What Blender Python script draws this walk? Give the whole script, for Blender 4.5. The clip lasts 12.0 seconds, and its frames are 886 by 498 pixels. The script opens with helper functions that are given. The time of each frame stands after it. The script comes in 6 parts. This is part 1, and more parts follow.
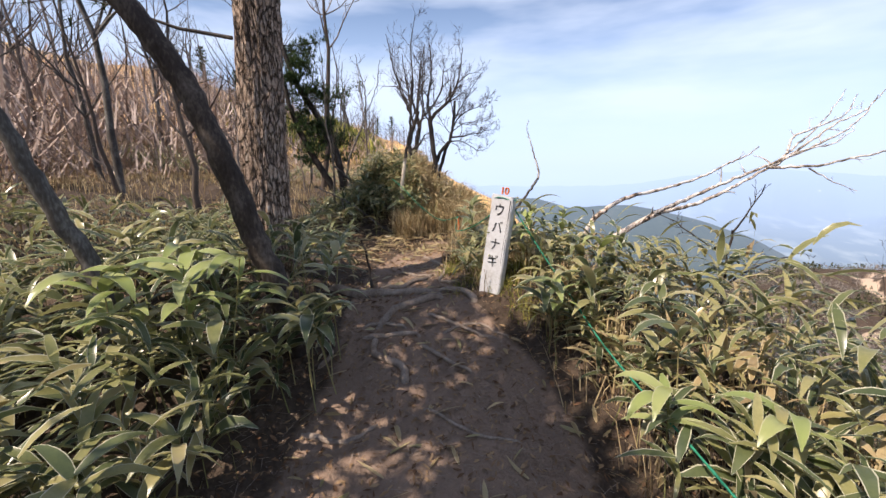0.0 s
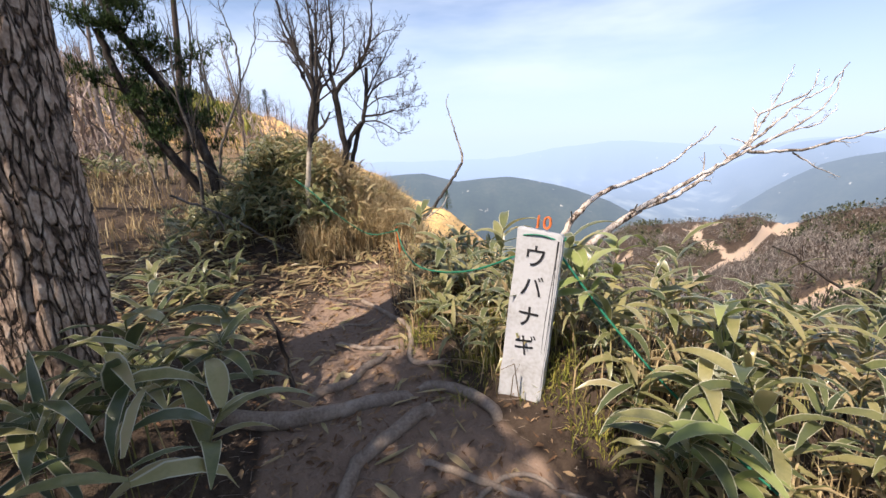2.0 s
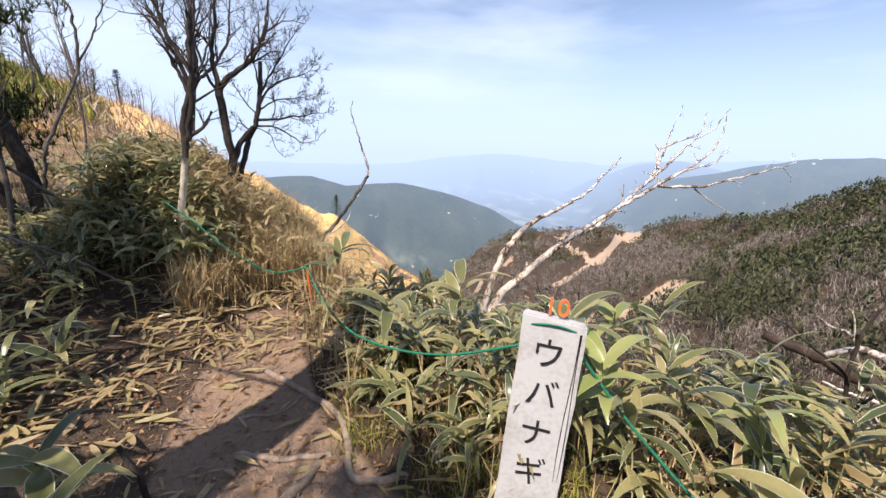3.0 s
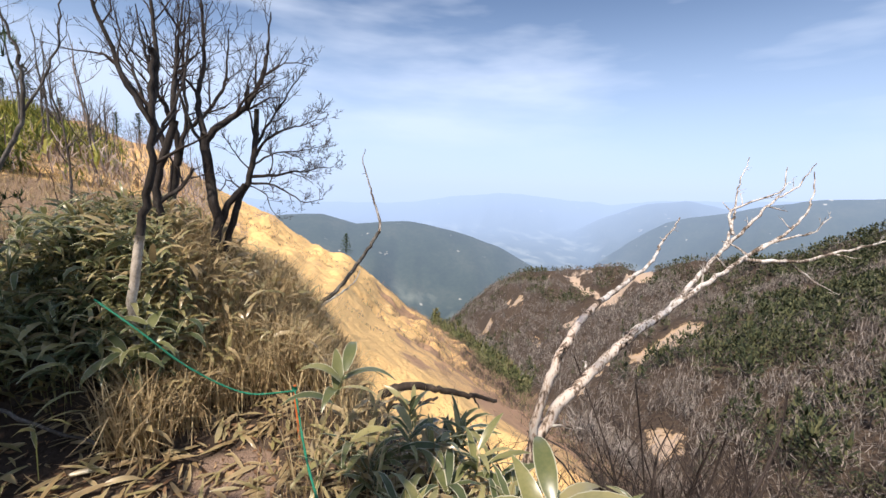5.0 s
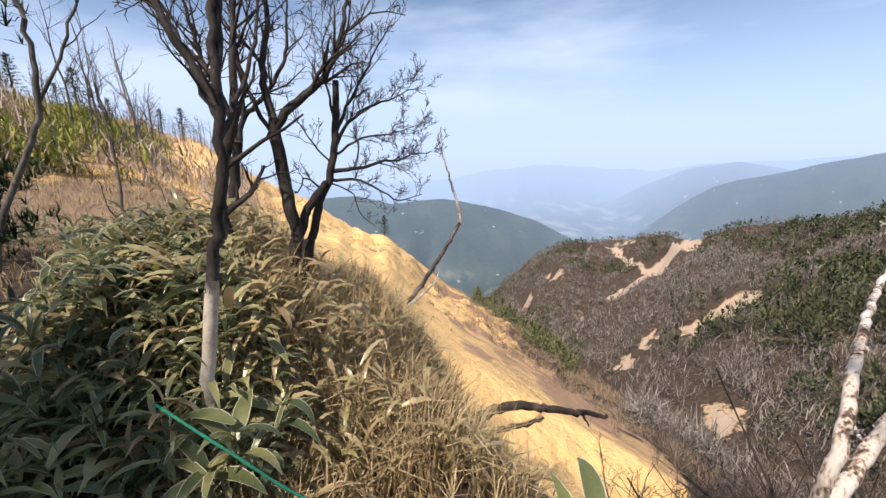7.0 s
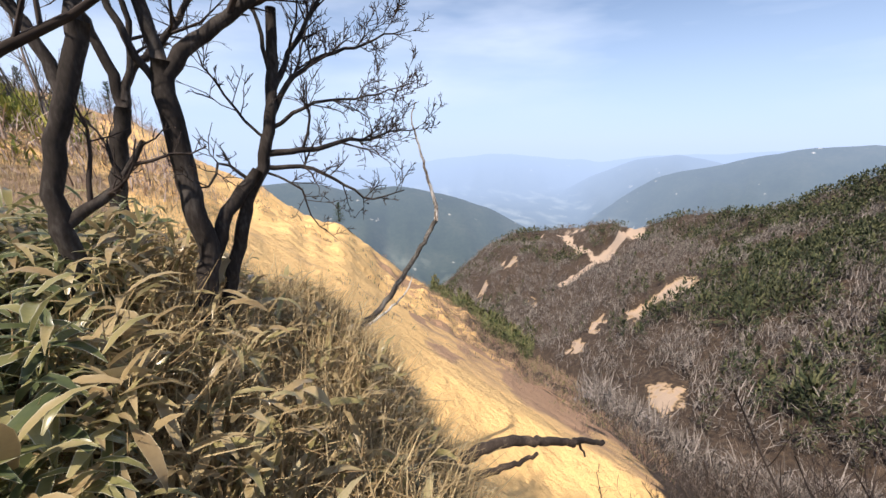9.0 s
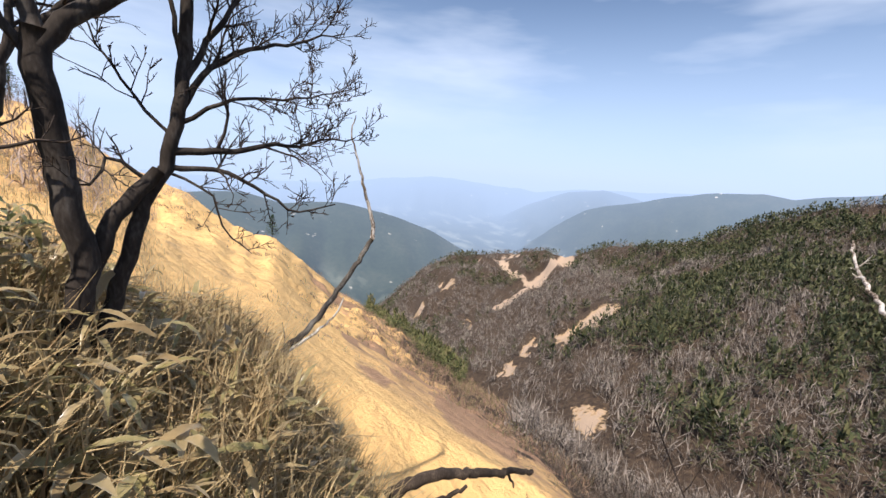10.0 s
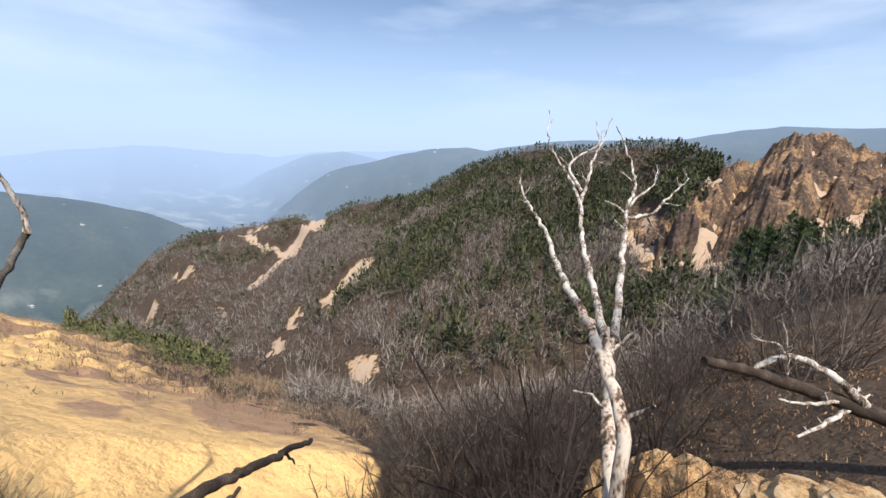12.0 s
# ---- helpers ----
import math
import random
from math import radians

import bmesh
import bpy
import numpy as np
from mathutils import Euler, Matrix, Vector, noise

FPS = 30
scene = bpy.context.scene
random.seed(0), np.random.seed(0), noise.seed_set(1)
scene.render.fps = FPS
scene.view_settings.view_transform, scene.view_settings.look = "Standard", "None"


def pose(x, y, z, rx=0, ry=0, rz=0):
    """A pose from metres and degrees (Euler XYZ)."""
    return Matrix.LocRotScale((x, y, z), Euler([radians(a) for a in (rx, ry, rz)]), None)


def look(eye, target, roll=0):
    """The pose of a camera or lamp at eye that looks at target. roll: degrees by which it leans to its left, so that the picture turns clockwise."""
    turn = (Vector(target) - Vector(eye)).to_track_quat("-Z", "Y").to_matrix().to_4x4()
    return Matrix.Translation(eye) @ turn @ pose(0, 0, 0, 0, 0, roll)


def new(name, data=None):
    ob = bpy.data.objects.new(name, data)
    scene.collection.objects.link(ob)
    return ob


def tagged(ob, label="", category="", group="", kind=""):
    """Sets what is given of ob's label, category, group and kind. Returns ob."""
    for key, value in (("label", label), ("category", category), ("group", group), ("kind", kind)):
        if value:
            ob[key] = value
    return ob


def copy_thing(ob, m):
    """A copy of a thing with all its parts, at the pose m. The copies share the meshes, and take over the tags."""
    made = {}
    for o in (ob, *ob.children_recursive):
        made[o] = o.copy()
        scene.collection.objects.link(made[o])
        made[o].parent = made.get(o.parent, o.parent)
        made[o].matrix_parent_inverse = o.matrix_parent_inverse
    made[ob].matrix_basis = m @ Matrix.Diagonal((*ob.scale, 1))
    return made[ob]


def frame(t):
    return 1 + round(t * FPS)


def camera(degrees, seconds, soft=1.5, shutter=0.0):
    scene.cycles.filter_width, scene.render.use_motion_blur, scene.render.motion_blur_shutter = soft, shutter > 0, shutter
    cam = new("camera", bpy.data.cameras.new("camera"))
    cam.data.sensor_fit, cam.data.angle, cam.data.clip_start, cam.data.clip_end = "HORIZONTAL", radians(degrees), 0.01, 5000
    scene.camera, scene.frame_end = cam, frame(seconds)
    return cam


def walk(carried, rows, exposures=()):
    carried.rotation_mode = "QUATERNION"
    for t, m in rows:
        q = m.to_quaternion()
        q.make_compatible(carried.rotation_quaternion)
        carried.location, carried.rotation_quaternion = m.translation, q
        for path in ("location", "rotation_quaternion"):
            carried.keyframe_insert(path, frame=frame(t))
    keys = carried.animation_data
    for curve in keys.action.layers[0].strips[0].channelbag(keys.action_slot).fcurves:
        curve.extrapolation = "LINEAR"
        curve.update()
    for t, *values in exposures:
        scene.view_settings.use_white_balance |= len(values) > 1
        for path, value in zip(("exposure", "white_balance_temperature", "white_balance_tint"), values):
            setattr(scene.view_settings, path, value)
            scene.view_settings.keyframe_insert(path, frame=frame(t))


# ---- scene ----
cam = camera(94.0, 12.0)
PATH = [
    (0, (0.393, -0.073, 2.033), (0.341, 1.886, 1.635), -1.1),
    (0.5, (0.246, 0.371, 2.039), (0.244, 2.326, 1.618), -2.3),
    (1, (0.02, 0.818, 2.128), (0.128, 2.764, 1.678), -2.8),
    (1.5, (-0.109, 1.341, 2.045), (0.151, 3.263, 1.559), -2.8),
    (2, (-0.055, 1.644, 2.204), (0.395, 3.522, 1.684), -2.1),
    (2.5, (-0.125, 2.043, 2.191), (0.568, 3.844, 1.665), -0.2),
    (3, (-0.155, 2.378, 2.337), (0.788, 4.071, 1.842), 1.8),
    (3.2, (-0.121, 2.44, 2.384), (0.915, 4.084, 1.91), 2.2),
    (4.8, (0.252, 3.217, 2.485), (1.227, 4.935, 2.175), 1.9),
    (5, (0.151, 3.382, 2.547), (1.069, 5.13, 2.23), 2.0),
    (5.5, (0.094, 3.656, 2.597), (0.894, 5.456, 2.249), 1.6),
    (6, (0.133, 4.025, 2.583), (0.867, 5.844, 2.196), 0.4),
    (6.5, (0.055, 4.44, 2.612), (0.772, 6.261, 2.201), -0.8),
    (7, (-0.103, 4.698, 2.614), (0.651, 6.501, 2.187), -1.5),
    (7.5, (0.035, 5.031, 2.586), (0.877, 6.792, 2.149), -1.8),
    (7.7, (0.09, 5.103, 2.573), (0.989, 6.836, 2.136), -2.0),
    (9.3, (0.136, 5.82, 2.58), (1.091, 7.508, 2.093), 0.5),
    (9.5, (0.168, 5.826, 2.563), (1.148, 7.509, 2.107), 1.3),
    (10, (0.221, 5.871, 2.556), (1.416, 7.429, 2.176), 4.4),
    (10.5, (0.245, 5.886, 2.552), (1.699, 7.215, 2.203), 4.7),
    (11, (0.291, 5.89, 2.536), (1.925, 6.973, 2.14), 3.8),
    (11.5, (0.328, 5.878, 2.515), (2.082, 6.725, 2.061), 2.8),
    (12, (0.395, 5.86, 2.507), (2.238, 6.469, 2.023), 2.1),
]
walk(cam, [(t, look(e, a, r)) for t, e, a, r in PATH], [(0.0, 0.56, 6750, 15), (1.5, 0.56, 6750, 15), (3.0, 0.52, 6700, 15), (4.8, 0.36, 6600, 13), (9.5, 0.33, 6600, 13), (12.0, 0.28, 6400, 10)])

# ---- world, sun, exposure ----
SUN_AZ, SUN_EL = radians(-124), radians(56)
scene.view_settings.exposure = 0.3
world = bpy.data.worlds.new("sky")
scene.world = world
world.use_nodes = True
wn, wl = world.node_tree.nodes, world.node_tree.links
wn.clear()
w_out, w_bg, w_sky = wn.new("ShaderNodeOutputWorld"), wn.new("ShaderNodeBackground"), wn.new("ShaderNodeTexSky")
w_sky.sky_type, w_sky.sun_disc = "NISHITA", False
w_sky.sun_elevation, w_sky.sun_rotation = SUN_EL, SUN_AZ
w_sky.altitude, w_sky.air_density, w_sky.dust_density, w_sky.ozone_density = 1400, 1.0, 0.8, 1.8
w_bg.inputs["Strength"].default_value = 0.11
# thin high cloud veil over the sky
w_tc, w_map = wn.new("ShaderNodeTexCoord"), wn.new("ShaderNodeMapping")
w_map.inputs["Scale"].default_value = (1.0, 1.0, 4.5)
w_noise, w_ramp, w_mix = wn.new("ShaderNodeTexNoise"), wn.new("ShaderNodeValToRGB"), wn.new("ShaderNodeMixRGB")
w_noise.inputs["Scale"].default_value, w_noise.inputs["Detail"].default_value = 1.7, 5
w_ramp.color_ramp.elements[0].position, w_ramp.color_ramp.elements[1].position = 0.44, 0.68
w_ramp.color_ramp.elements[0].color, w_ramp.color_ramp.elements[1].color = (0, 0, 0, 1), (0.7, 0.7, 0.7, 1)
w_mix.inputs[2].default_value = (7.5, 8.3, 9.6, 1)
# pale haze that thickens towards the horizon, all round
w_sep, w_band, w_haze = wn.new("ShaderNodeSeparateXYZ"), wn.new("ShaderNodeMapRange"), wn.new("ShaderNodeMixRGB")
w_band.inputs["From Min"].default_value, w_band.inputs["From Max"].default_value = 0.42, -0.03
w_band.inputs["To Min"].default_value, w_band.inputs["To Max"].default_value = 0.0, 0.9
w_band.interpolation_type = "SMOOTHSTEP"
w_haze.inputs[2].default_value = (4.5, 5.9, 8.5, 1)
wl.new(w_tc.outputs["Generated"], w_map.inputs[0])
wl.new(w_map.outputs[0], w_noise.inputs["Vector"])
wl.new(w_noise.outputs["Fac"], w_ramp.inputs[0])
wl.new(w_ramp.outputs[0], w_mix.inputs[0])
wl.new(w_sky.outputs[0], w_mix.inputs[1])
wl.new(w_tc.outputs["Generated"], w_sep.inputs[0])
wl.new(w_sep.outputs[2], w_band.inputs["Value"])
wl.new(w_band.outputs[0], w_haze.inputs[0])
wl.new(w_mix.outputs[0], w_haze.inputs[1])
wl.new(w_haze.outputs[0], w_bg.inputs["Color"])
wl.new(w_bg.outputs[0], w_out.inputs["Surface"])
sun = new("sun", bpy.data.lights.new("sun", "SUN"))
sun.data.energy, sun.data.angle, sun.data.color = 5.0, radians(0.6), (1.0, 0.895, 0.77)
sun_way = Vector((math.sin(SUN_AZ) * math.cos(SUN_EL), math.cos(SUN_AZ) * math.cos(SUN_EL), math.sin(SUN_EL)))
sun.matrix_world = look(sun_way * 60, (0, 0, 0))

# ---- materials ----


def material(name, colours, scale=8.0, rough=0.85, bump=0.3, fine=60.0, coords="Object", metal=0.0, island=False, translucent=0.0, spread=(0.3, 0.7), depth=0.02, stretch=None):
    """A procedural surface: two scales of noise through a ramp of colours, with fine relief."""
    m = bpy.data.materials.new(name)
    m.use_nodes = True
    n, k = m.node_tree.nodes, m.node_tree.links
    b, out = n["Principled BSDF"], n["Material Output"]
    b.inputs["Roughness"].default_value, b.inputs["Metallic"].default_value = rough, metal
    b.inputs["Specular IOR Level"].default_value = 0.25
    if coords == "World":
        src = n.new("ShaderNodeNewGeometry").outputs["Position"]
    else:
        src = n.new("ShaderNodeTexCoord").outputs["Object"]
    if stretch:
        mp = n.new("ShaderNodeMapping")
        mp.inputs["Scale"].default_value = stretch
        k.new(src, mp.inputs[0])
        src = mp.outputs[0]
    big, small = n.new("ShaderNodeTexNoise"), n.new("ShaderNodeTexNoise")
    big.inputs["Scale"].default_value, big.inputs["Detail"].default_value = scale, 4
    small.inputs["Scale"].default_value, small.inputs["Detail"].default_value = fine, 3
    k.new(src, big.inputs["Vector"])
    k.new(src, small.inputs["Vector"])
    mix = n.new("ShaderNodeMath")
    mix.operation = "MULTIPLY_ADD"
    mix.inputs[1].default_value = 0.4
    k.new(small.outputs["Fac"], mix.inputs[0])
    half = n.new("ShaderNodeMath")
    half.operation = "MULTIPLY"
    half.inputs[1].default_value = 0.6
    k.new(big.outputs["Fac"], half.inputs[0])
    k.new(half.outputs[0], mix.inputs[2])
    fac = mix.outputs[0]
    if island:
        rnd = n.new("ShaderNodeNewGeometry").outputs["Random Per Island"]
        info = n.new("ShaderNodeObjectInfo").outputs["Random"]
        add, fr, sc, sm = (n.new("ShaderNodeMath") for _ in range(4))
        k.new(rnd, add.inputs[0])
        k.new(info, add.inputs[1])
        fr.operation = "FRACT"
        k.new(add.outputs[0], fr.inputs[0])
        sc.operation, sm.operation = "MULTIPLY_ADD", "MULTIPLY"
        sc.inputs[1].default_value = 0.6
        sm.inputs[1].default_value = 0.4
        k.new(fac, sm.inputs[0])
        k.new(fr.outputs[0], sc.inputs[0])
        k.new(sm.outputs[0], sc.inputs[2])
        fac = sc.outputs[0]
    ramp = n.new("ShaderNodeValToRGB")
    ramp.color_ramp.elements.remove(ramp.color_ramp.elements[1])
    lo, hi = spread
    for i, c in enumerate(colours):
        e = ramp.color_ramp.elements[0] if i == 0 else ramp.color_ramp.elements.new(lo + (hi - lo) * i / max(1, len(colours) - 1))
        e.color = (*c, 1)
        if i == 0:
            e.position = lo
    k.new(fac, ramp.inputs[0])
    k.new(ramp.outputs[0], b.inputs["Base Color"])
    if bump:
        bp = n.new("ShaderNodeBump")
        bp.inputs["Strength"].default_value, bp.inputs["Distance"].default_value = bump, depth
        k.new(mix.outputs[0], bp.inputs["Height"])
        k.new(bp.outputs[0], b.inputs["Normal"])
    if translucent:
        tr, ms = n.new("ShaderNodeBsdfTranslucent"), n.new("ShaderNodeMixShader")
        ms.inputs[0].default_value = translucent
        k.new(ramp.outputs[0], tr.inputs["Color"])
        k.new(b.outputs[0], ms.inputs[1])
        k.new(tr.outputs[0], ms.inputs[2])
        k.new(ms.outputs[0], out.inputs["Surface"])
    return m


def leaf_material(name, colours, margin, edge=0.37):
    """A bamboo-grass leaf: green blade with veins and a withered pale margin along its edges."""
    m = material(name, colours, 14, 0.3, 0.15, 90, island=True, translucent=0.3, spread=(0.12, 0.9), depth=0.002)
    n, k = m.node_tree.nodes, m.node_tree.links
    b = n["Principled BSDF"]
    b.inputs["Specular IOR Level"].default_value = 0.5
    ramp = next(x for x in n if x.bl_idname == "ShaderNodeValToRGB")
    uv = n.new("ShaderNodeUVMap").outputs[0]
    sep = n.new("ShaderNodeSeparateXYZ")
    k.new(uv, sep.inputs[0])
    a, s = n.new("ShaderNodeMath"), n.new("ShaderNodeMath")
    a.operation, s.operation = "SUBTRACT", "ABSOLUTE"
    a.inputs[1].default_value = 0.5
    k.new(sep.outputs[0], a.inputs[0])
    k.new(a.outputs[0], s.inputs[0])
    r2 = n.new("ShaderNodeMapRange")
    r2.inputs["From Min"].default_value, r2.inputs["From Max"].default_value = edge, edge + 0.05
    rnd, wob = n.new("ShaderNodeNewGeometry").outputs["Random Per Island"], n.new("ShaderNodeMath")
    wob.operation = "MULTIPLY_ADD"
    wob.inputs[1].default_value = -0.1
    k.new(rnd, wob.inputs[0])
    k.new(s.outputs[0], wob.inputs[2])
    k.new(wob.outputs[0], r2.inputs["Value"])
    mx = n.new("ShaderNodeMixRGB")
    mx.inputs[2].default_value = (*margin, 1)
    k.new(r2.outputs[0], mx.inputs[0])
    k.new(ramp.outputs[0], mx.inputs[1])
    k.new(mx.outputs[0], b.inputs["Base Color"])
    tr = next(x for x in n if x.bl_idname == "ShaderNodeBsdfTranslucent")
    k.new(mx.outputs[0], tr.inputs["Color"])
    return m


M_SASA = leaf_material("bamboo_grass_leaf", [(0.052, 0.074, 0.038), (0.085, 0.11, 0.05), (0.135, 0.155, 0.064), (0.22, 0.222, 0.09), (0.35, 0.32, 0.145), (0.4, 0.32, 0.2)], (0.56, 0.54, 0.4))
# Yellow-green copy of the leaf, brightened in its colour to look sunlit.
M_SUNLIT_LEAF = leaf_material("sunlit_bamboo_leaf", [(0.2, 0.25, 0.08), (0.28, 0.33, 0.11), (0.36, 0.38, 0.16)], (0.46, 0.45, 0.28))
M_DRYLEAF = leaf_material("withered_bamboo_leaf", [(0.24, 0.17, 0.09), (0.36, 0.27, 0.14), (0.46, 0.36, 0.2), (0.3, 0.27, 0.11), (0.52, 0.43, 0.27)], (0.5, 0.42, 0.26))
M_STEM = material("bamboo_stem", [(0.2, 0.2, 0.07), (0.35, 0.3, 0.14)], 20, 0.6, 0.1, island=True)
M_DRYGRASS = material("dry_grass", [(0.24, 0.17, 0.09), (0.4, 0.3, 0.16), (0.54, 0.43, 0.25)], 6, 0.8, 0.0, island=True, translucent=0.2)
M_LITTER = material("dead_leaf", [(0.12, 0.065, 0.035), (0.22, 0.13, 0.07), (0.34, 0.23, 0.13)], 20, 0.8, 0.1, island=True)
M_BARK_DARK = material("dark_bark", [(0.018, 0.015, 0.013), (0.04, 0.033, 0.029), (0.1, 0.09, 0.082)], 14, 0.9, 0.6, 90, depth=0.008, stretch=(1, 1, 0.35))
M_BARK_GREY = material("grey_bark", [(0.045, 0.038, 0.034), (0.09, 0.08, 0.07), (0.24, 0.23, 0.21)], 12, 0.9, 0.5, 80, depth=0.006, stretch=(1, 1, 0.4))
M_BARK_LEAN = material("brown_bark", [(0.02, 0.015, 0.012), (0.055, 0.042, 0.034), (0.16, 0.13, 0.105)], 10, 0.9, 0.8, 60, depth=0.01, stretch=(1, 1, 0.5))
M_BARK_PALE = material("pale_bark", [(0.3, 0.25, 0.19), (0.5, 0.44, 0.36), (0.62, 0.57, 0.5)], 10, 0.8, 0.4, 70, depth=0.004)
M_DEADWOOD = material("bleached_wood", [(0.08, 0.06, 0.045), (0.22, 0.175, 0.14), (0.46, 0.42, 0.38), (0.6, 0.57, 0.54)], 11, 0.85, 0.9, 70, spread=(0.4, 0.56), depth=0.008, stretch=(1, 1, 0.3))
M_SNAG = material("snag_trunk", [(0.05, 0.038, 0.03), (0.16, 0.115, 0.085), (0.46, 0.37, 0.3), (0.58, 0.52, 0.46)], 9, 0.9, 1.0, 55, spread=(0.4, 0.55), depth=0.012, stretch=(1, 1, 0.35))
M_CHAR = material("charred_log", [(0.018, 0.014, 0.012), (0.05, 0.038, 0.03), (0.13, 0.1, 0.08)], 9, 0.9, 0.8, 60, depth=0.01)
M_TWIG = material("twig_bark", [(0.03, 0.023, 0.02), (0.07, 0.054, 0.047)], 20, 0.9, 0.0)
M_SHRUB = material("shrub_twig", [(0.06, 0.045, 0.037), (0.115, 0.09, 0.074), (0.24, 0.2, 0.172)], 3, 0.9, 0.0, island=True)
M_ROOT = material("worn_root", [(0.13, 0.097, 0.073), (0.25, 0.198, 0.158), (0.37, 0.31, 0.257)], 14, 0.8, 0.5, 80, depth=0.006)
M_NEEDLE = material("conifer_needles", [(0.02, 0.042, 0.016), (0.04, 0.075, 0.025), (0.075, 0.11, 0.035)], 5, 0.7, 0.0, island=True, translucent=0.15)
M_FARCON = material("far_conifer", [(0.028, 0.038, 0.02), (0.05, 0.062, 0.03), (0.08, 0.09, 0.042), (0.12, 0.122, 0.06)], 0.02, 0.85, 0.0, island=True, coords="World")
M_PINEGREEN = material("green_pine", [(0.045, 0.06, 0.024), (0.085, 0.1, 0.036), (0.15, 0.16, 0.06), (0.19, 0.17, 0.09)], 0.2, 0.85, 0.0, island=True, coords="World")
M_FARBARE = material("far_bare_wood", [(0.088, 0.074, 0.064), (0.16, 0.138, 0.121), (0.28, 0.248, 0.222)], 0.02, 0.9, 0.0, island=True, coords="World")
M_SCRUB = material("slope_scrub", [(0.15, 0.095, 0.07), (0.25, 0.165, 0.12), (0.33, 0.23, 0.17), (0.15, 0.14, 0.06)], 0.05, 0.9, 0.0, island=True, coords="World")
M_THICKET = material("thicket_twig", [(0.22, 0.165, 0.14), (0.34, 0.265, 0.225), (0.46, 0.37, 0.32)], 0.3, 0.9, 0.0, island=True, coords="World")
M_YELLOWBUSH = material("yellow_green_bush", [(0.1, 0.12, 0.03), (0.22, 0.24, 0.05), (0.36, 0.34, 0.09)], 0.3, 0.8, 0.0, island=True, translucent=0.2, coords="World")
M_OCHREROCK = material("ochre_rock", [(0.1, 0.065, 0.045), (0.27, 0.17, 0.09), (0.48, 0.32, 0.16), (0.46, 0.37, 0.26)], 3.5, 0.95, 0.9, 40, depth=0.02, spread=(0.36, 0.62))
M_POST = material("weathered_white_paint", [(0.27, 0.255, 0.24), (0.41, 0.41, 0.41), (0.48, 0.49, 0.505)], 5, 0.6, 0.15, 60, spread=(0.3, 0.55), depth=0.002)
M_INK = material("black_paint", [(0.012, 0.012, 0.014), (0.03, 0.03, 0.033)], 30, 0.5, 0.0)
M_ORANGE = material("orange_plastic", [(0.55, 0.12, 0.03), (0.72, 0.2, 0.06)], 20, 0.5, 0.1)
M_ROPE = material("green_rope", [(0.01, 0.12, 0.07), (0.03, 0.25, 0.15)], 80, 0.7, 0.3, 200)
M_ROCK = material("scar_rock", [(0.035, 0.027, 0.023), (0.075, 0.054, 0.043), (0.13, 0.09, 0.065), (0.34, 0.22, 0.12)], 0.09, 0.95, 1.0, 1.2, coords="World", depth=0.6, spread=(0.36, 0.6))
M_MOSS = material("moss", [(0.1, 0.12, 0.02), (0.22, 0.22, 0.04), (0.3, 0.26, 0.07)], 12, 0.9, 0.0, island=True)


